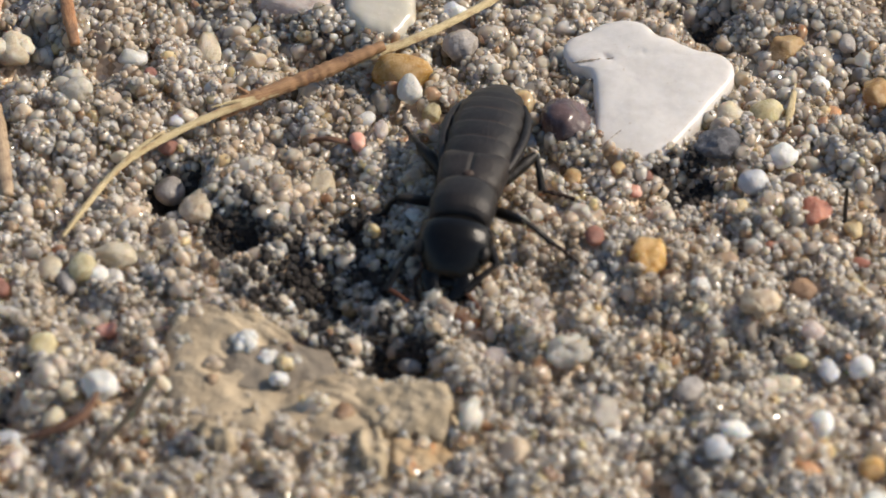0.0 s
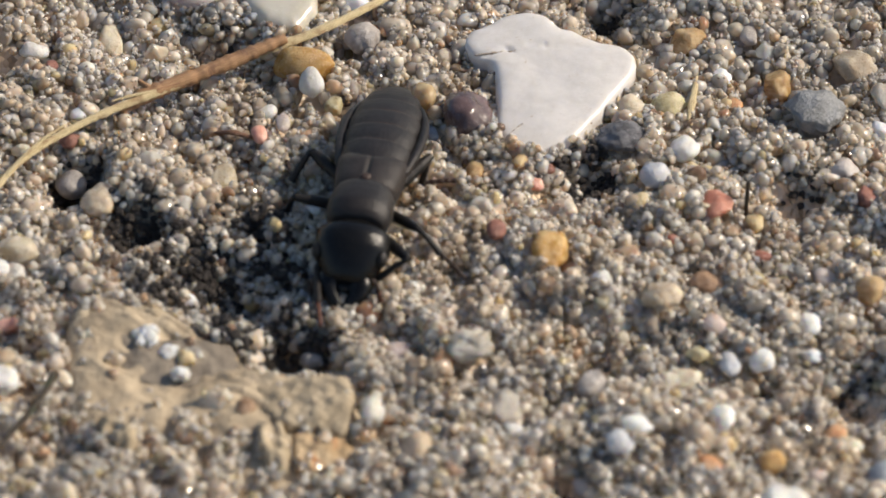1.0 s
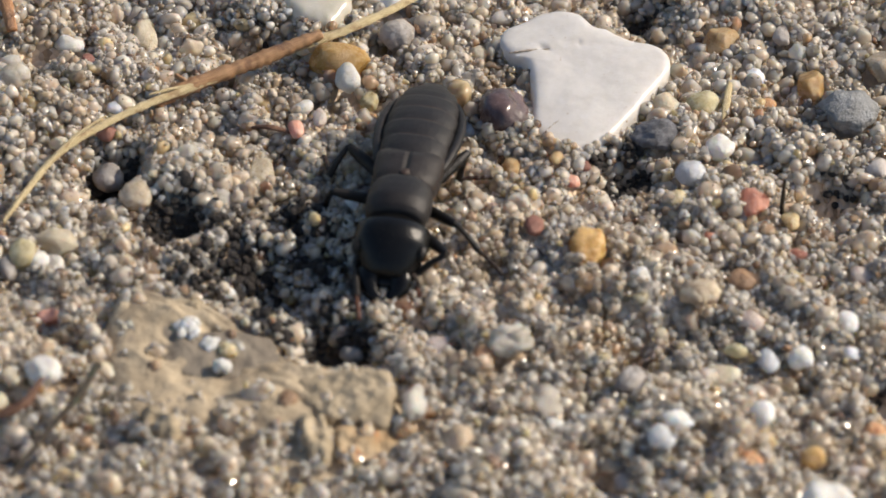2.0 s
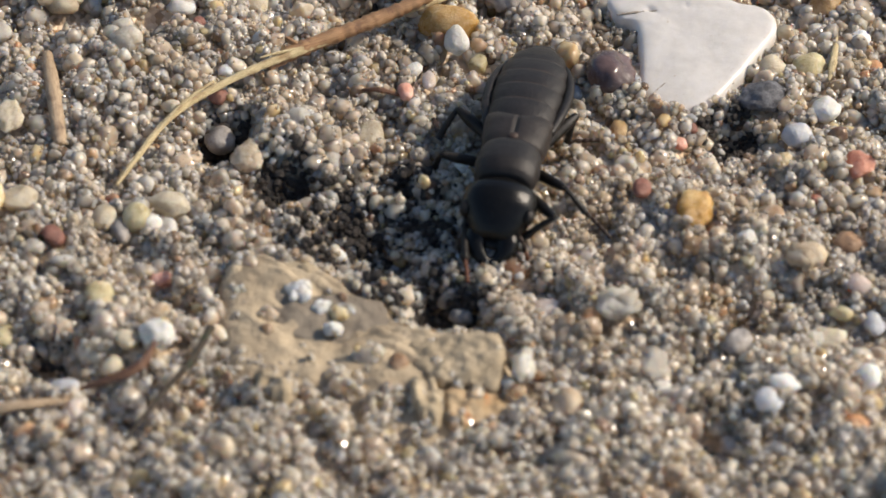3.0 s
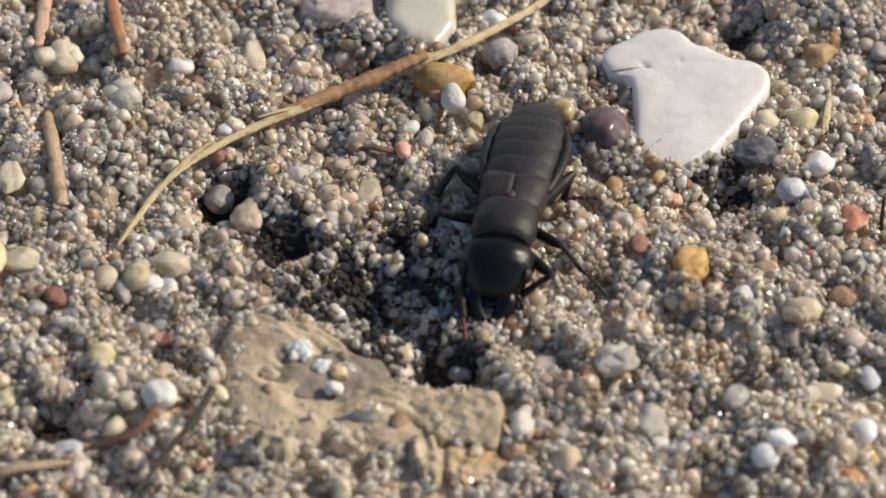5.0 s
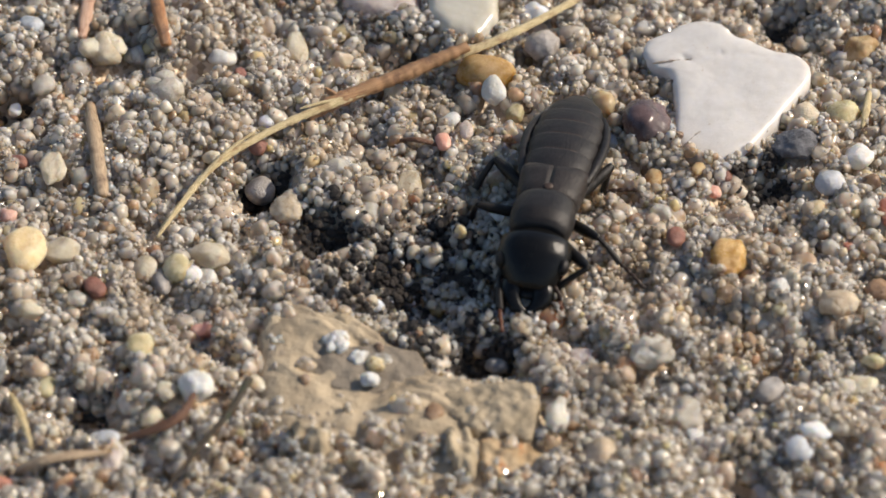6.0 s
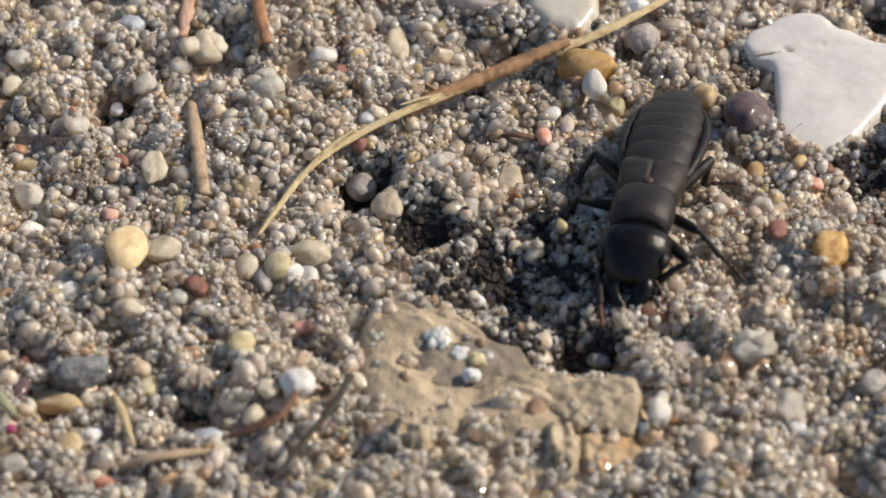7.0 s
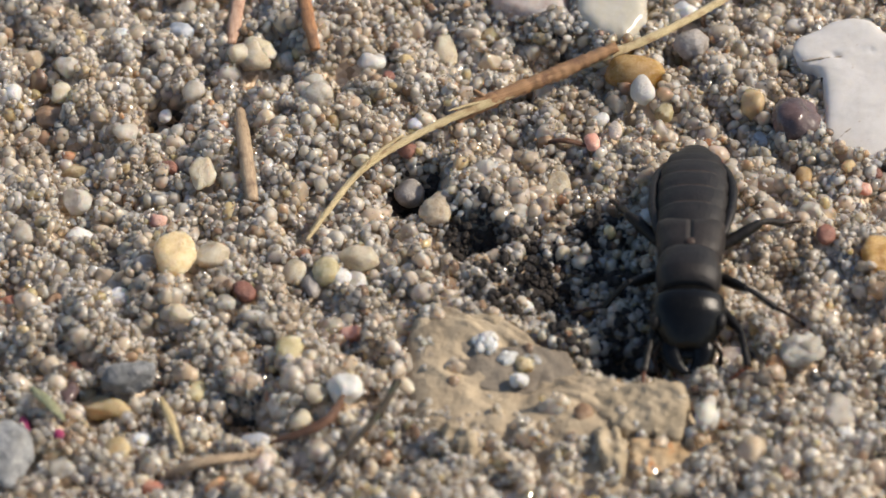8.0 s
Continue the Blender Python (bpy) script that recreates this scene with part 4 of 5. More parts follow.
DIRT = straw_material("brown_dirt", (0.30, 0.25, 0.20), (0.42, 0.36, 0.29), (0.22, 0.17, 0.13), 0.8)
tube("dirt_seam", [on_white(x, y, d) for x, y, d in ((7.9, 16.45, 0.2), (9.0, 16.5, 0.06), (10.1, 16.6, 0.05), (11.2, 16.9, 0.06), (12.4, 17.15, 0.07), (13.8, 17.1, 0.06), (15.4, 16.8, 0.1))],
     [0.06, 0.09, 0.05, 0.07, 0.04, 0.06, 0.03], DIRT, white_stone, sides=6, flat=0.6, wob=0.4, seed=31)
tube("dirt_seam", [on_white(x, y, d) for x, y, d in ((10.0, 9.2, 0.05), (10.6, 9.9, 0.05), (11.3, 10.4, 0.05), (11.6, 11.2, 0.06))], [0.01, 0.04, 0.03, 0.01], DIRT, white_stone, sides=6, flat=0.5, wob=0.4, seed=32)


# ---- rove beetle (local +y ahead, millimetres) ----
def loft(name, rings, material, parent, around=36, lift=(), square=2.3):
    """A closed body of rounded cross-sections: rows of y, z, half-width, height above, depth below."""
    rows = np.array(rings, float)
    fine = np.linspace(0, len(rows) - 1, 6 * (len(rows) - 1) + 1)
    rows = np.stack([np.interp(fine, np.arange(len(rows)), c) for c in rows.T], 1)
    for _ in range(2):
        rows[1:-1] = (rows[:-2] + 2 * rows[1:-1] + rows[2:]) / 4
    ang = np.linspace(0, 2 * math.pi, around, endpoint=False)
    cx, sx = np.cos(ang), np.sin(ang)
    cx, sx = np.sign(cx) * np.abs(cx) ** (2 / square), np.sign(sx) * np.abs(sx) ** (2 / square)
    v = np.concatenate([np.c_[w * cx, np.full(around, y), z + np.where(sx > 0, up * sx, dn * sx)] for y, z, w, up, dn in rows])
    n = len(rows)
    faces = [(k * around + a, (k + 1) * around + a, (k + 1) * around + (a + 1) % around, k * around + (a + 1) % around)
             for k in range(n - 1) for a in range(around)]
    faces += [tuple(range(around)), tuple(reversed(range((n - 1) * around, n * around)))]
    if rows[0][0] > rows[-1][0]:
        faces = [tuple(reversed(q)) for q in faces]
    faces = [tuple(reversed(q)) for q in faces]
    return mesh_object(name, v * MM, faces, material, parent)


def elytron(side, parent):
    """A short wing-case: a curved plate from the seam down over the side, its hind edge cut aslant."""
    nu, nv = 14, 12
    grid = []
    for skin in (0.0, 0.14):
        for j in range(nv + 1):
            q = j / nv
            for i in range(nu + 1):
                u = i / nu
                y = -2.55 - (2.75 + 0.3 * u) * q
                w = 1.86 + 0.24 * math.sin(1.4 * q) - 0.10 * max(0, 1 - 6 * q)
                a = u * 1.75
                roll = 0.012 * math.exp(-(u / 0.06) ** 2) + 0.24 * max(0.0, 1 - 4 * (1 - q)) + 0.1 * max(0.0, 1 - 5 * q)
                x = side * (0.004 + (w - skin) * abs(math.sin(min(a, 1.57))) ** 0.85 * (1.0 if a < 1.57 else 1.0))
                z = 2.72 + (1.34 - skin - roll) * math.copysign(abs(math.cos(a)) ** 0.8, math.cos(a))
                grid.append((x * MM, y * MM, z * MM))
    row, half = nu + 1, (nu + 1) * (nv + 1)
    faces = []
    for j in range(nv):
        for i in range(nu):
            a = j * row + i
            faces.append((a, a + row, a + row + 1, a + 1))
            faces.append((half + a, half + a + 1, half + a + row + 1, half + a + row))
    rim = [i for i in range(row)] + [j * row + nu for j in range(1, nv + 1)] + [nv * row + i for i in range(nu - 1, -1, -1)] + [j * row for j in range(nv - 1, 0, -1)]
    for a, b in zip(rim, rim[1:] + rim[:1]):
        faces.append((a, b, half + b, half + a))
    if side < 0:
        faces = [tuple(reversed(q)) for q in faces]
    ob = mesh_object("elytron", grid, faces, BROWNSHELL, parent)
    for p in ob.data.polygons[-len(rim):]:
        p.use_smooth = False
    return ob


def ball(name, x, y, z, a, b, c, material, parent):
    v = ICO3[0] * [a, b, c] + [x, y, z]
    return mesh_object(name, v * MM, ICO3[1], material, parent)


LENGTHS = [(3.7, 2.5, 1.6), (3.7, 2.5, 1.6), (3.1, 2.0, 2.1), (3.1, 2.0, 2.1), (3.4, 2.2, 2.1), (3.4, 2.2, 2.1)]
HIPS = [(1.2, -0.9, 1.5), (-1.2, -0.9, 1.5), (1.2, -3.0, 1.5), (-1.2, -3.0, 1.5), (1.3, -5.0, 1.5), (-1.3, -5.0, 1.5)]


def leg(parent, k, thick):
    """Femur with tibia and five-jointed tarsus, each along its own +y from its joint."""
    femur, shin, foot = LENGTHS[k]
    ob = tube("leg", [(0, 0, 0), (0, femur * 0.3, 0), (0, femur * 0.7, 0), (0, femur, 0)], [thick * 0.8, thick * 1.2, thick * 1.15, thick * 0.7], LEGBLACK, parent, wob=0.01)
    tibia = tube("tibia", [(0, 0, 0), (0, shin * 0.4, 0.08), (0, shin, 0)], [thick * 0.5, thick * 0.62, thick * 0.8], LEGBLACK, ob, wob=0.04)
    rad = [thick * 0.32, thick * 0.5] * 5 + [thick * 0.2]
    tarsus = tube("tarsus", [(0, 0, 0), (0, foot * 0.35, 0.05), (0, foot * 0.7, 0.03), (0, foot, -0.05)], rad, TARSUS if k < 2 else FEELER, ob, wob=0.02)
    return ob, tibia, tarsus


beetle = new("rove_beetle")
tagged(beetle, "matte black rove beetle with a glossy head on sand", "beetle")
loft("pronotum", [(0.3, 2.8, 1.2, 0.6, 0.8), (0.22, 2.8, 1.6, 0.95, 1.0), (-0.1, 2.8, 1.82, 1.22, 1.2), (-0.8, 2.85, 1.94, 1.38, 1.4),
                  (-1.6, 2.82, 1.94, 1.42, 1.5), (-2.3, 2.80, 1.86, 1.37, 1.4), (-2.75, 2.77, 1.70, 1.25, 1.2), (-2.9, 2.7, 1.35, 0.95, 1.0)], SHELL, beetle)
loft("mesothorax", [(-2.2, 2.5, 1.5, 1.2, 1.3), (-3.0, 2.5, 1.8, 1.5, 1.5), (-4.2, 2.45, 1.9, 1.45, 1.55), (-5.2, 2.4, 1.95, 1.35, 1.5)], LEGBLACK, beetle)
ball("scutellum", 0, -2.98, 4.02, 0.32, 0.3, 0.12, MEMBRANE, beetle)
for side in (-1, 1):
    elytron(side, beetle)
SEG = [(-4.9, -6.7, 2.0, 2.12), (-6.5, -8.3, 2.12, 2.2), (-8.1, -9.8, 2.18, 2.18), (-9.6, -11.2, 2.14, 2.02), (-11.0, -12.5, 1.94, 1.66), (-12.3, -13.8, 1.52, 0.85)]
for k, (y0, y1, w0, w1) in enumerate(SEG):
    y0, y1 = -4.9 + (y0 + 4.9) * 1.06, -4.9 + (y1 + 4.9) * 1.06
    z0, z1 = 2.6 - 0.06 * k - 0.02 * k * k, 2.6 - 0.06 * (k + 1) - 0.02 * (k + 1) ** 2
    up0, up1 = 1.36 - 0.012 * k * k, 1.4 - 0.018 * (k + 1) ** 2
    if k == 5:
        up0, up1 = 0.95, 0.45
    s = loft("abdomen_segment", [(y0 + 0.25, z0, w0 * 0.86, up0 * 0.84, 1.1), (y0, z0, w0 * 0.94, up0 * 0.94, 1.2 - 0.08 * k), ((y0 + y1) / 2, (z0 + z1) / 2, (w0 + w1) / 2, (up0 + up1) / 2 + 0.02, 1.2 - 0.08 * k),
                              (y1 + 0.12, z1, w1, up1 + 0.02, 1.1 - 0.08 * k), (y1, z1, w1 * 0.97, up1 * 0.96, 1.05 - 0.08 * k), (y1 + 0.02, z1, w1 * 0.8, up1 * 0.8, 0.8 - 0.07 * k)], SHELL, beetle)
    if k < 4:
        loft("hind_margin", [(y1 - 0.02, z1, w1 * 0.90, up1 * 0.93, 0.6), (y1 - 0.10, z1, w1 * 0.915, up1 * 0.945, 0.6), (y1 - 0.17, z1, w1 * 0.88, up1 * 0.9, 0.6)], MEMBRANE, s)
for side in (-1, 1):
    tube("side_rim", [(side * 1.95, -5.0, 2.8), (side * 2.28, -6.8, 2.75), (side * 2.42, -8.6, 2.6), (side * 2.32, -10.3, 2.35), (side * 1.9, -11.9, 2.05), (side * 1.3, -13.1, 1.7)],
         [0.22, 0.3, 0.3, 0.28, 0.22, 0.1], SHELL, beetle, wob=0.03)
    tube("cercus", [(side * 0.5, -13.2, 1.6), (side * 0.7, -13.8, 1.6), (side * 0.75, -14.2, 1.55)], [0.25, 0.2, 0.06], LEGBLACK, beetle)

head = loft("head", [(-0.35, 0, 0.9, 0.6, 0.6), (0.1, 0, 1.6, 0.95, 0.9), (0.45, 0, 2.1, 1.3, 1.15), (0.95, 0, 2.2, 1.48, 1.35), (1.7, 0, 2.24, 1.46, 1.35), (2.5, -0.05, 1.92, 1.26, 1.2),
                     (3.1, -0.12, 1.58, 1.02, 0.95), (3.5, -0.18, 1.28, 0.8, 0.75), (3.7, -0.22, 1.15, 0.55, 0.55), (3.74, -0.24, 0.7, 0.3, 0.3)], GLOSS, beetle, square=2.0)
for side in (-1, 1):
    ball("eye", side * 1.9, 2.1, 0.42, 0.34, 0.52, 0.44, LEGBLACK, head)
    tube("mandible", [(side * 0.8, 3.0, -0.25), (side * 0.95, 3.7, -0.22), (side * 0.8, 4.3, -0.28), (side * 0.4, 4.75, -0.36), (side * -0.15, 4.95, -0.45)], [0.68, 0.66, 0.55, 0.36, 0.08], GLOSS, head, flat=0.85, wob=0)
    tube("palp", [(side * 0.75, 4.0, -0.55), (side * 0.9, 4.5, -0.95), (side * 0.7, 5.0, -1.2)], [0.13, 0.14, 0.09], TARSUS, head, wob=0.05)
    tube("antenna", [(side * 1.5, 3.2, -0.1), (side * 1.9, 3.7, -0.4), (side * 1.85, 4.3, -0.9), (side * 1.6, 4.8, -1.2), (side * 1.3, 5.3, -1.3)],
         [0.13, 0.15, 0.1, 0.16, 0.1, 0.17, 0.11, 0.17, 0.11, 0.17, 0.11, 0.16, 0.06], FEELER, head, wob=0)
ball("labrum", 0, 3.8, -0.3, 0.8, 0.36, 0.26, GLOSS, head)
head.matrix_basis = pose(0, 0.1 * MM, 2.75 * MM, -28, 0, 0)

legs = [leg(beetle, k, (0.32, 0.32, 0.30, 0.30, 0.33, 0.33)[k]) for k in range(6)]


# ---- loose sand ----
def build_sand():
    r = np.random.default_rng(5)
    x0, x1, y0, y1, cell = -49.0, 41.0, -31.0, 32.0, 0.12
    nx, ny = int((x1 - x0) / cell) + 1, int((y1 - y0) / cell) + 1
    gx, gy = np.meshgrid(x0 + cell * np.arange(nx), y0 + cell * np.arange(ny))
    bed = relief(gx, gy) - 0.35
    cover = np.ones_like(bed)                     # chance that a grain stays
    for x, y, a, b, turn in KEEP_OUT:
        i0, i1 = max(0, int((x - 4 - x0) / cell)), int((x + 4 - x0) / cell)
        j0, j1 = max(0, int((y - 4 - y0) / cell)), int((y + 4 - y0) / cell)
        dx, dy = gx[j0:j1, i0:i1] - x, gy[j0:j1, i0:i1] - y
        u, v = dx * math.cos(turn) + dy * math.sin(turn), dy * math.cos(turn) - dx * math.sin(turn)
        cover[j0:j1, i0:i1][(u / a) ** 2 + (v / b) ** 2 < 1] = 0
    for x, y, a, b, left in PITS:
        cover[((gx - x) / a) ** 2 + ((gy - y) / b) ** 2 < 1] = left
    for mid, ring, top, keep, tilt in PLATES:
        dx, dy = gx - mid[0], gy - mid[1]
        ang = np.arctan2(ring[:, 1], ring[:, 0])
        o = np.argsort(ang)
        edge = np.interp(np.arctan2(dy, dx), np.r_[ang[o] - 2 * math.pi, ang[o], ang[o] + 2 * math.pi], np.tile(np.hypot(*ring[o].T), 3))
        inside = np.hypot(dx, dy) < edge * 0.97
        bed[inside] = top + (dy * math.tan(radians(tilt[0])) - dx * math.tan(radians(tilt[1])))[inside]
        cover[inside] = np.interp(gy[inside], [mid[1] - 3.5, mid[1] - 1], [keep[1], keep[0]])
    count = 56000
    px, py = r.uniform(x0 + 1, x1 - 1, count), r.uniform(y0 + 1, y1 - 1, count)
    rad = np.clip(np.exp(r.normal(np.log(r.choice([0.26, 0.37, 0.55], count, p=[0.5, 0.38, 0.12])), 0.30)), 0.16, 0.95)
    order = np.argsort(-rad + r.normal(size=count) * 0.25)
    grains = []
    for n in order:
        x, y, a = px[n], py[n], rad[n]
        i, j, k = int((x - x0) / cell), int((y - y0) / cell), int(a / cell) + 1
        if r.random() > cover[j, i]:
            continue
        win = bed[j - k:j + k + 1, i - k:i + k + 1]
        d2 = (gx[j - k:j + k + 1, i - k:i + k + 1] - x) ** 2 + (gy[j - k:j + k + 1, i - k:i + k + 1] - y) ** 2
        ins = d2 < a * a
        if not ins.any():
            continue
        base = win[ins]
        z = 0.7 * base.mean() + 0.3 * base.min() + a * 0.34
        if z > relief(x, y) + 0.75 and cover[j, i] == 1:
            continue
        np.maximum(win, np.where(ins, z + np.sqrt(np.clip(a * a - d2, 0, None)) * 0.85, -9), out=win)
        grains.append((x, y, z, a))
    # fine sand that fills the gaps
    for x, y in zip(r.uniform(x0 + 1, x1 - 1, 18000), r.uniform(y0 + 1, y1 - 1, 18000)):
        i, j = int((x - x0) / cell), int((y - y0) / cell)
        if r.random() > cover[j, i]:
            continue
        a = r.uniform(0.085, 0.15)
        low = bed[j - 1:j + 2, i - 1:i + 2]
        if low.max() - low.min() < 0.9:
            grains.append((x, y, low.mean() + 0.3 * a, a))
            bed[j, i] = max(bed[j, i], low.mean() + a)
    grains = np.array(grains)
    shapes2 = [stone_shape(ICO2, r, q) for q in np.linspace(0.2, 0.9, 24)]
    shapes1 = [stone_shape(ICO1, r, q) for q in np.linspace(0.05, 0.5, 12)]
    # the largest grains in the middle of the walk are pieces of their own
    close = (np.abs(grains[:, 0] + 4) < 26) & (np.abs(grains[:, 1]) < 19)
    own = np.argsort(np.where(close, -grains[:, 3], 0))[:290]
    single = np.zeros(len(grains), bool)
    single[own] = True
    meshes = []
    for s in [stone_shape(ICO3, r, q) for q in np.linspace(0.35, 1.1, 12)]:
        me = bpy.data.meshes.new("sand_grain")
        me.from_pydata((s * MM).tolist(), [], ICO3[1])
        me.materials.append(SAND_SINGLE)
        me.polygons.foreach_set("use_smooth", [True] * len(me.polygons))
        meshes.append(me)
    for k in own:
        x, y, z, a = grains[k]
        ob = new("sand_grain", meshes[int(r.integers(12))])
        ob.parent = ground
        ob.matrix_basis = pose(x * MM, y * MM, z * MM, *r.uniform(0, 360, 3)) @ Matrix.Diagonal((a * r.uniform(0.85, 1.25), a * r.uniform(0.8, 1.1), a * r.uniform(0.75, 1.0), 1))
    allv, allf, soft, base = [], [], [], 0
    for x, y, z, a in grains[~single]:
        big = a > 0.19
        s = shapes2[int(r.integers(24))] if big else shapes1[int(r.integers(12))]
        f = ICO2_F if big else ICO1_F
        q = r.normal(size=4)
        q /= np.linalg.norm(q)
        w, i, j, k = q
        rot = np.array([[1 - 2 * (j * j + k * k), 2 * (i * j - k * w), 2 * (i * k + j * w)], [2 * (i * j + k * w), 1 - 2 * (i * i + k * k), 2 * (j * k - i * w)],
                        [2 * (i * k - j * w), 2 * (j * k + i * w), 1 - 2 * (i * i + j * j)]])
        v = (s * r.uniform((0.8, 0.75, 0.7), (1.4, 1.15, 1.0)) * a) @ rot.T + (x, y, z)
        allv.append(v)
        allf.append(f + base)
        soft.append(np.full(len(f), a > 0.36 or r.random() > 0.6))
        base += len(v)
    v, f = np.concatenate(allv) * MM, np.concatenate(allf)
    me = bpy.data.meshes.new("sand")
    me.vertices.add(len(v))
    me.vertices.foreach_set("co", v.astype(np.float32).ravel())
    me.loops.add(f.size)
    me.loops.foreach_set("vertex_index", f.astype(np.int32).ravel())
    me.polygons.add(len(f))
    me.polygons.foreach_set("loop_start", np.arange(0, f.size, 3, dtype=np.int32))
    me.polygons.foreach_set("use_smooth", np.concatenate(soft))
    me.update(calc_edges=True)
    me.validate()
    me.materials.append(SAND)
    tagged(new("loose_sand", me), "loose coarse quartz sand grains, beige, grey and honey", "sand", kind="stuff")


ICO1_F, ICO2_F = np.array(ICO1[1]), np.array(ICO2[1])
build_sand()


BODY = [(0, 0.92, -1.16, 169.9), (0.55, 0.97, -1.36, 170.3), (1, 0.69, -2.06, 170.2), (7.2, 0.52, -2.13, 169.1), (7.5, 0.09, -2.55, 169.2), (7.6, -0.04, -3.59, 169.8),
        (7.7, 0.13, -4.51, 172.4), (7.8, 0.39, -5.77, 175.6), (7.9, 0.50, -6.63, 176.9), (8, 0.60, -7.28, 177.9)]
# knee, ankle and tip of each leg in the beetle's space: at rest, after the first step, and at the end of the walk
START = [((2.44, 2.24, 1.9), (2.38, 3.72, 0.9), (2.0, 5.0, 0.2)), ((-2.8, 2.67, 1.9), (-1.97, 3.84, 0.9), (-2.31, 5.14, 0.2)), ((4.02, -2.15, 2.2), (4.73, -1.96, 1.0), (6.41, -1.0, 0.25)),
         ((-3.39, -1.47, 2.2), (-4.53, -1.65, 1.0), (-7.2, -0.34, 0.25)), ((3.6, -7.07, 2.2), (4.82, -9.71, 1.0), (5.79, -11.84, 0.5)), ((-3.2, -7.57, 2.2), (-3.1, -6.52, 1.0), (-5.97, -6.43, 0.25))]
PAUSE = [((1.9, 3.0, 1.3), (1.1, 6.2, 0.8), (0.49, 8.0, 0.2)), ((-3.01, 1.47, 2.2), (-2.03, 2.48, 1.2), (-2.21, 4.0, 0.2)), ((4.07, -2.51, 2.2), (4.92, -2.88, 1.0), (6.61, -2.51, 0.25)),
         ((-3.5, -0.97, 2.2), (-4.89, -0.26, 1.0), (-6.99, 1.05, 0.25)), ((4.1, -7.05, 2.2), (4.22, -6.53, 1.0), (5.67, -7.74, 0.25)), ((-3.1, -7.79, 2.2), (-3.35, -7.84, 1.0), (-4.78, -8.26, 0.25))]
FINISH = [((2.03, 2.9, 1.6), (2.27, 5.41, 0.9), (2.4, 7.15, 0.2)), ((-3.12, 2.14, 1.6), (-2.86, 4.14, 0.9), (-2.4, 5.33, 0.2)), ((3.75, -1.02, 2.2), (4.88, -0.74, 1.0), (6.95, -0.54, 0.25)),
          ((-3.52, -0.85, 2.2), (-4.77, -0.66, 1.0), (-7.15, 0.75, 0.25)), ((3.32, -6.71, 2.2), (4.29, -9.25, 1.0), (5.28, -11.26, 0.4)), ((-3.5, -6.34, 2.2), (-4.64, -7.59, 1.0), (-6.94, -9.58, 0.25))]


def body(t):
    """The beetle's pose, in millimetres."""
    x, y, turn = (float(np.interp(t, [r[0] for r in BODY], [r[c] for r in BODY])) for c in (1, 2, 3))
    return pose(x, y, 0.35, 0, 0, turn)


def aim(joint, end):
    return Matrix.Translation(joint) @ (end - joint).to_track_quat("Y", "Z").to_matrix().to_4x4()


def stance(k, knee, ankle, tip):
    """Poses of femur, tibia and tarsus that reach the tip, bent as the two joints say."""
    hip, knee, ankle, tip = (Vector(p) for p in (HIPS[k], knee, ankle, tip))
    femur, shin, foot = LENGTHS[k]
    knee = hip + (knee - hip).normalized() * femur
    way = tip - knee
    d = min(max(way.length, abs(shin - foot) + 0.1), shin + foot - 0.02)
    along = (shin ** 2 - foot ** 2 + d ** 2) / (2 * d)
    way.normalize()
    out = ankle - knee
    out = (out - way * out.dot(way)).normalized()
    bend = math.sqrt(max(0.0, shin ** 2 - along ** 2))
    if (knee + way * along + out * bend).z < tip.z + 0.15:
        out = Vector((out.x, out.y, 0.0))
        out = (out - way * out.dot(way) + Vector((0, 0, 0.1))).normalized()
    ankle = knee + way * along + out * bend
    metres = lambda m: Matrix.Translation(m.translation * MM) @ m.to_3x3().to_4x4()
    a, b, c = (metres(m) for m in (aim(hip, knee), aim(knee, ankle), aim(ankle, tip)))
    return a, a.inverted() @ b, a.inverted() @ c


def blend(p, q, f, lift=0.0):
    return [Vector(a).lerp(Vector(b), f) + Vector((0, 0, lift * w)) for a, b, w in zip(p, q, (0.3, 0.8, 1.0))]


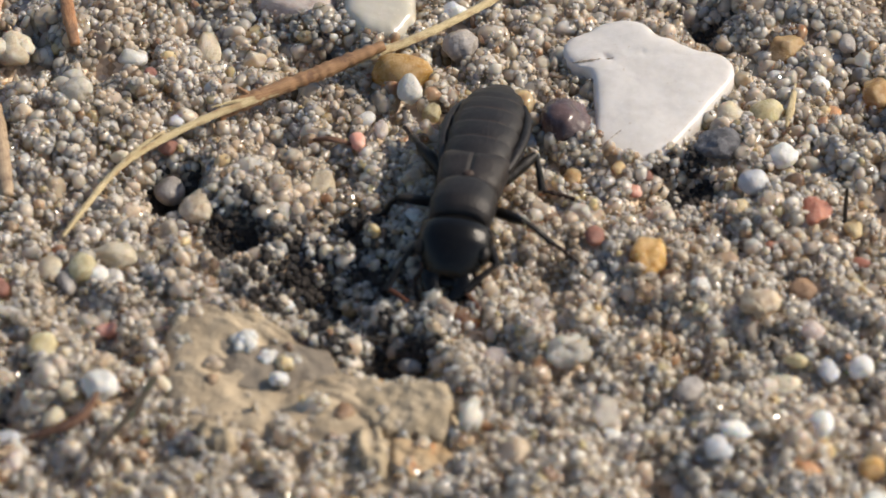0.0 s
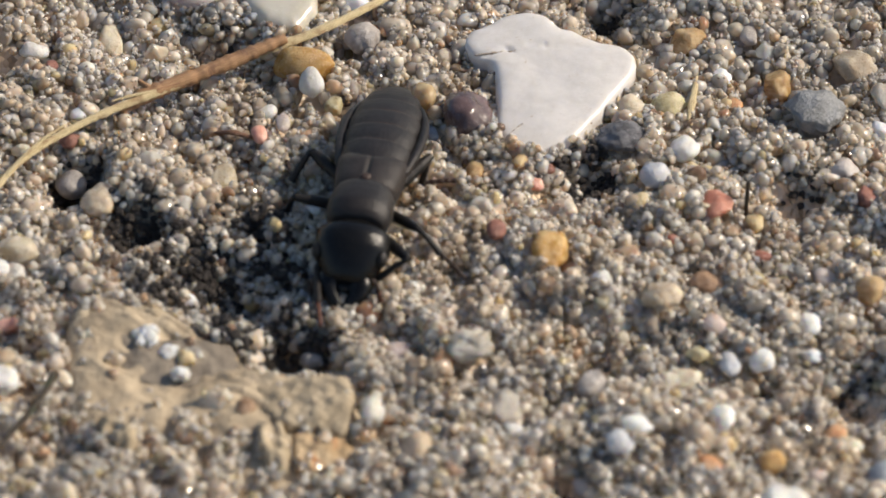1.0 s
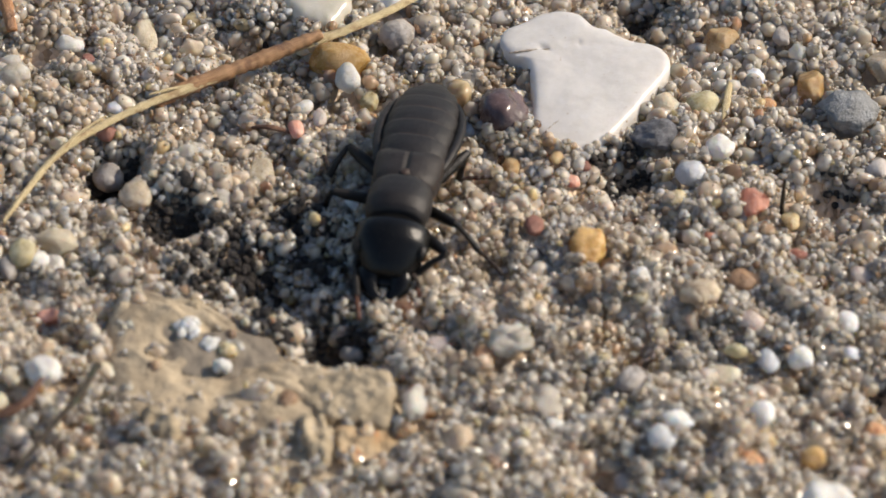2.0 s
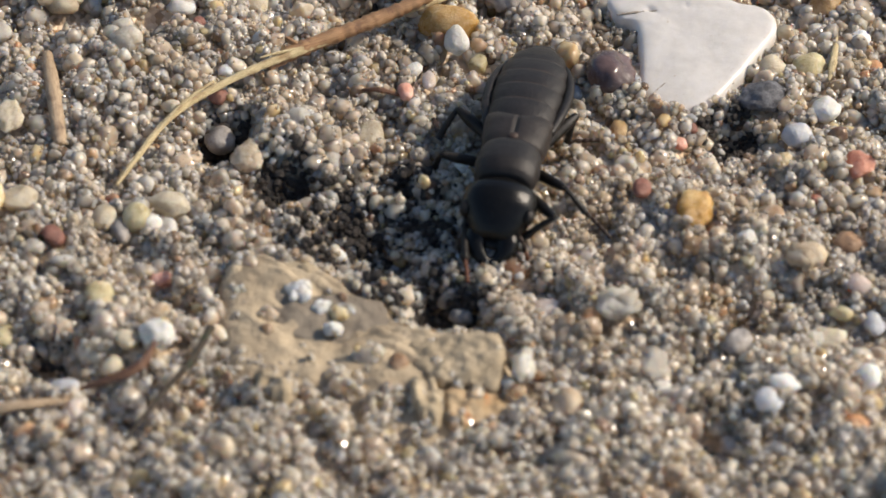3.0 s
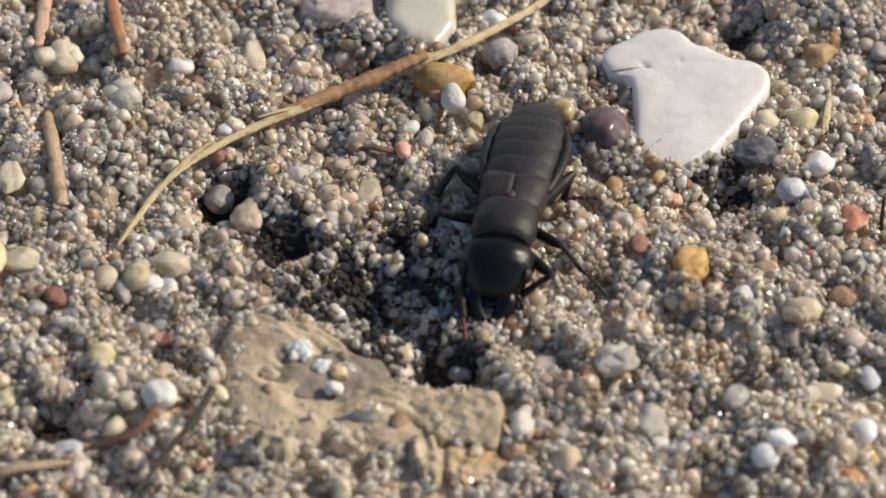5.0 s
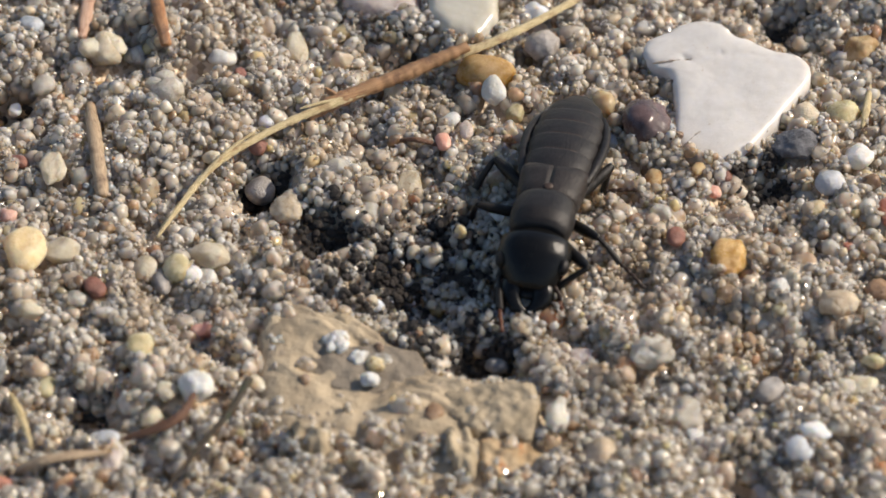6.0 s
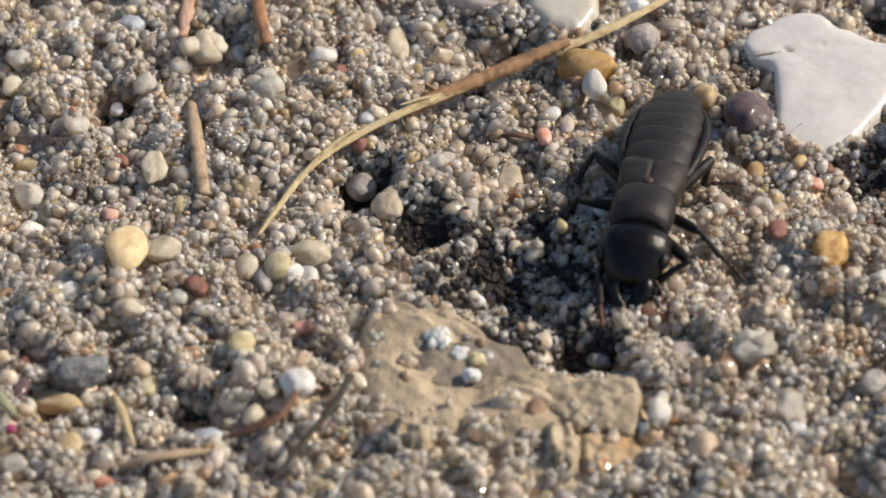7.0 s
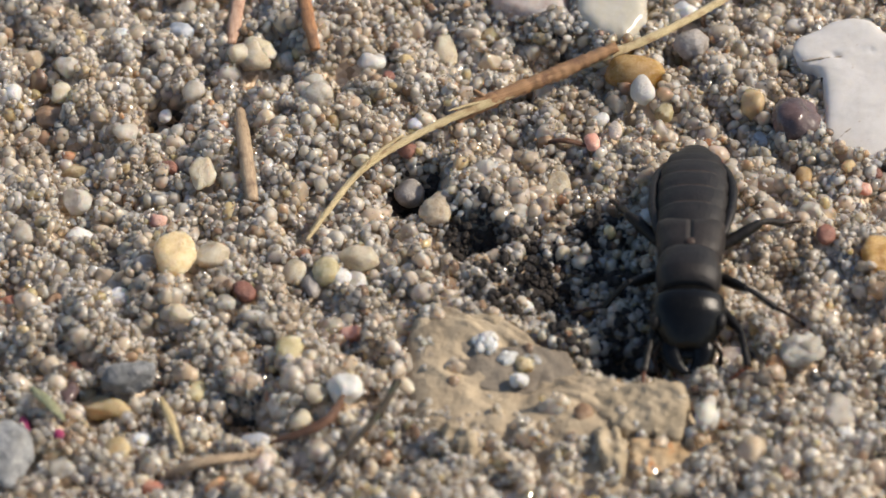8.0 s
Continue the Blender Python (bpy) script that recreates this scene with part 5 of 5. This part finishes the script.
def footed(p):
    """A tip in the world, set down on the grains under it."""
    return Vector((p[0], p[1], max(float(relief(p[0], p[1])), -0.2) + 0.75))


def rest_on(t, points):
    """A stance with its tip on the sand."""
    knee, ankle, tip = points
    return [knee, ankle, body(t).inverted() @ footed(body(t) @ Vector(tip))]


def gait(k):
    """Each leg stands, makes one step, pauses, then walks on in turn with its tripod."""
    start, pause = rest_on(0, START[k]), rest_on(1, PAUSE[k])
    rows = [(0, stance(k, *start)), (0.55, stance(k, *start)), (0.8, stance(k, *blend(start, pause, 0.5, 0.9))), (1, stance(k, *pause)), (7.2, stance(k, *pause))]
    first, last = footed(body(7.2) @ Vector(PAUSE[k][2])), footed(body(8) @ Vector(FINISH[k][2]))
    falls = [(7.4, 0), (7.55, 0.6), (7.8, 0.6), (7.95, 1)] if k in (1, 2, 5) else [(7.55, 0), (7.85, 1)]
    for t in (7.3, 7.4, 7.5, 7.6, 7.7, 7.8, 7.9, 8.0):
        share = float(np.interp(t, [f[0] for f in falls], [f[1] for f in falls]))
        swing = any(a[0] < t < b[0] and b[1] > a[1] for a, b in zip(falls, falls[1:]))
        knee, ankle, _ = blend(PAUSE[k], FINISH[k], (t - 7.2) / 0.8)
        tip = body(t).inverted() @ first.lerp(last, share)
        rows.append((t, stance(k, knee, ankle, tip + Vector((0, 0, 0.8 if swing else 0.0)))))
    return rows


def motions():
    walk(beetle, [(t, pose(x * MM, y * MM, 0.35 * MM, 0, 0, turn)) for t, x, y, turn in BODY])
    nod = [(0, -34, 0), (0.5, -33, 2), (0.8, -36, -3), (1.1, -34, 0), (2.0, -35, 1), (3.4, -33, -1), (4.5, -34, 1), (5.2, -35, 0), (6.4, -33, 1), (7.2, -34, 0), (7.6, -32, -3), (7.8, -35, 3), (8.0, -36, 2)]
    walk(head, [(t, pose(0, 0.1 * MM, 2.75 * MM, a + 11, 0, b)) for t, a, b in nod])
    for k in range(6):
        for j in range(3):
            walk(legs[k][j], [(t, poses[j]) for t, poses in gait(k)])


motions()
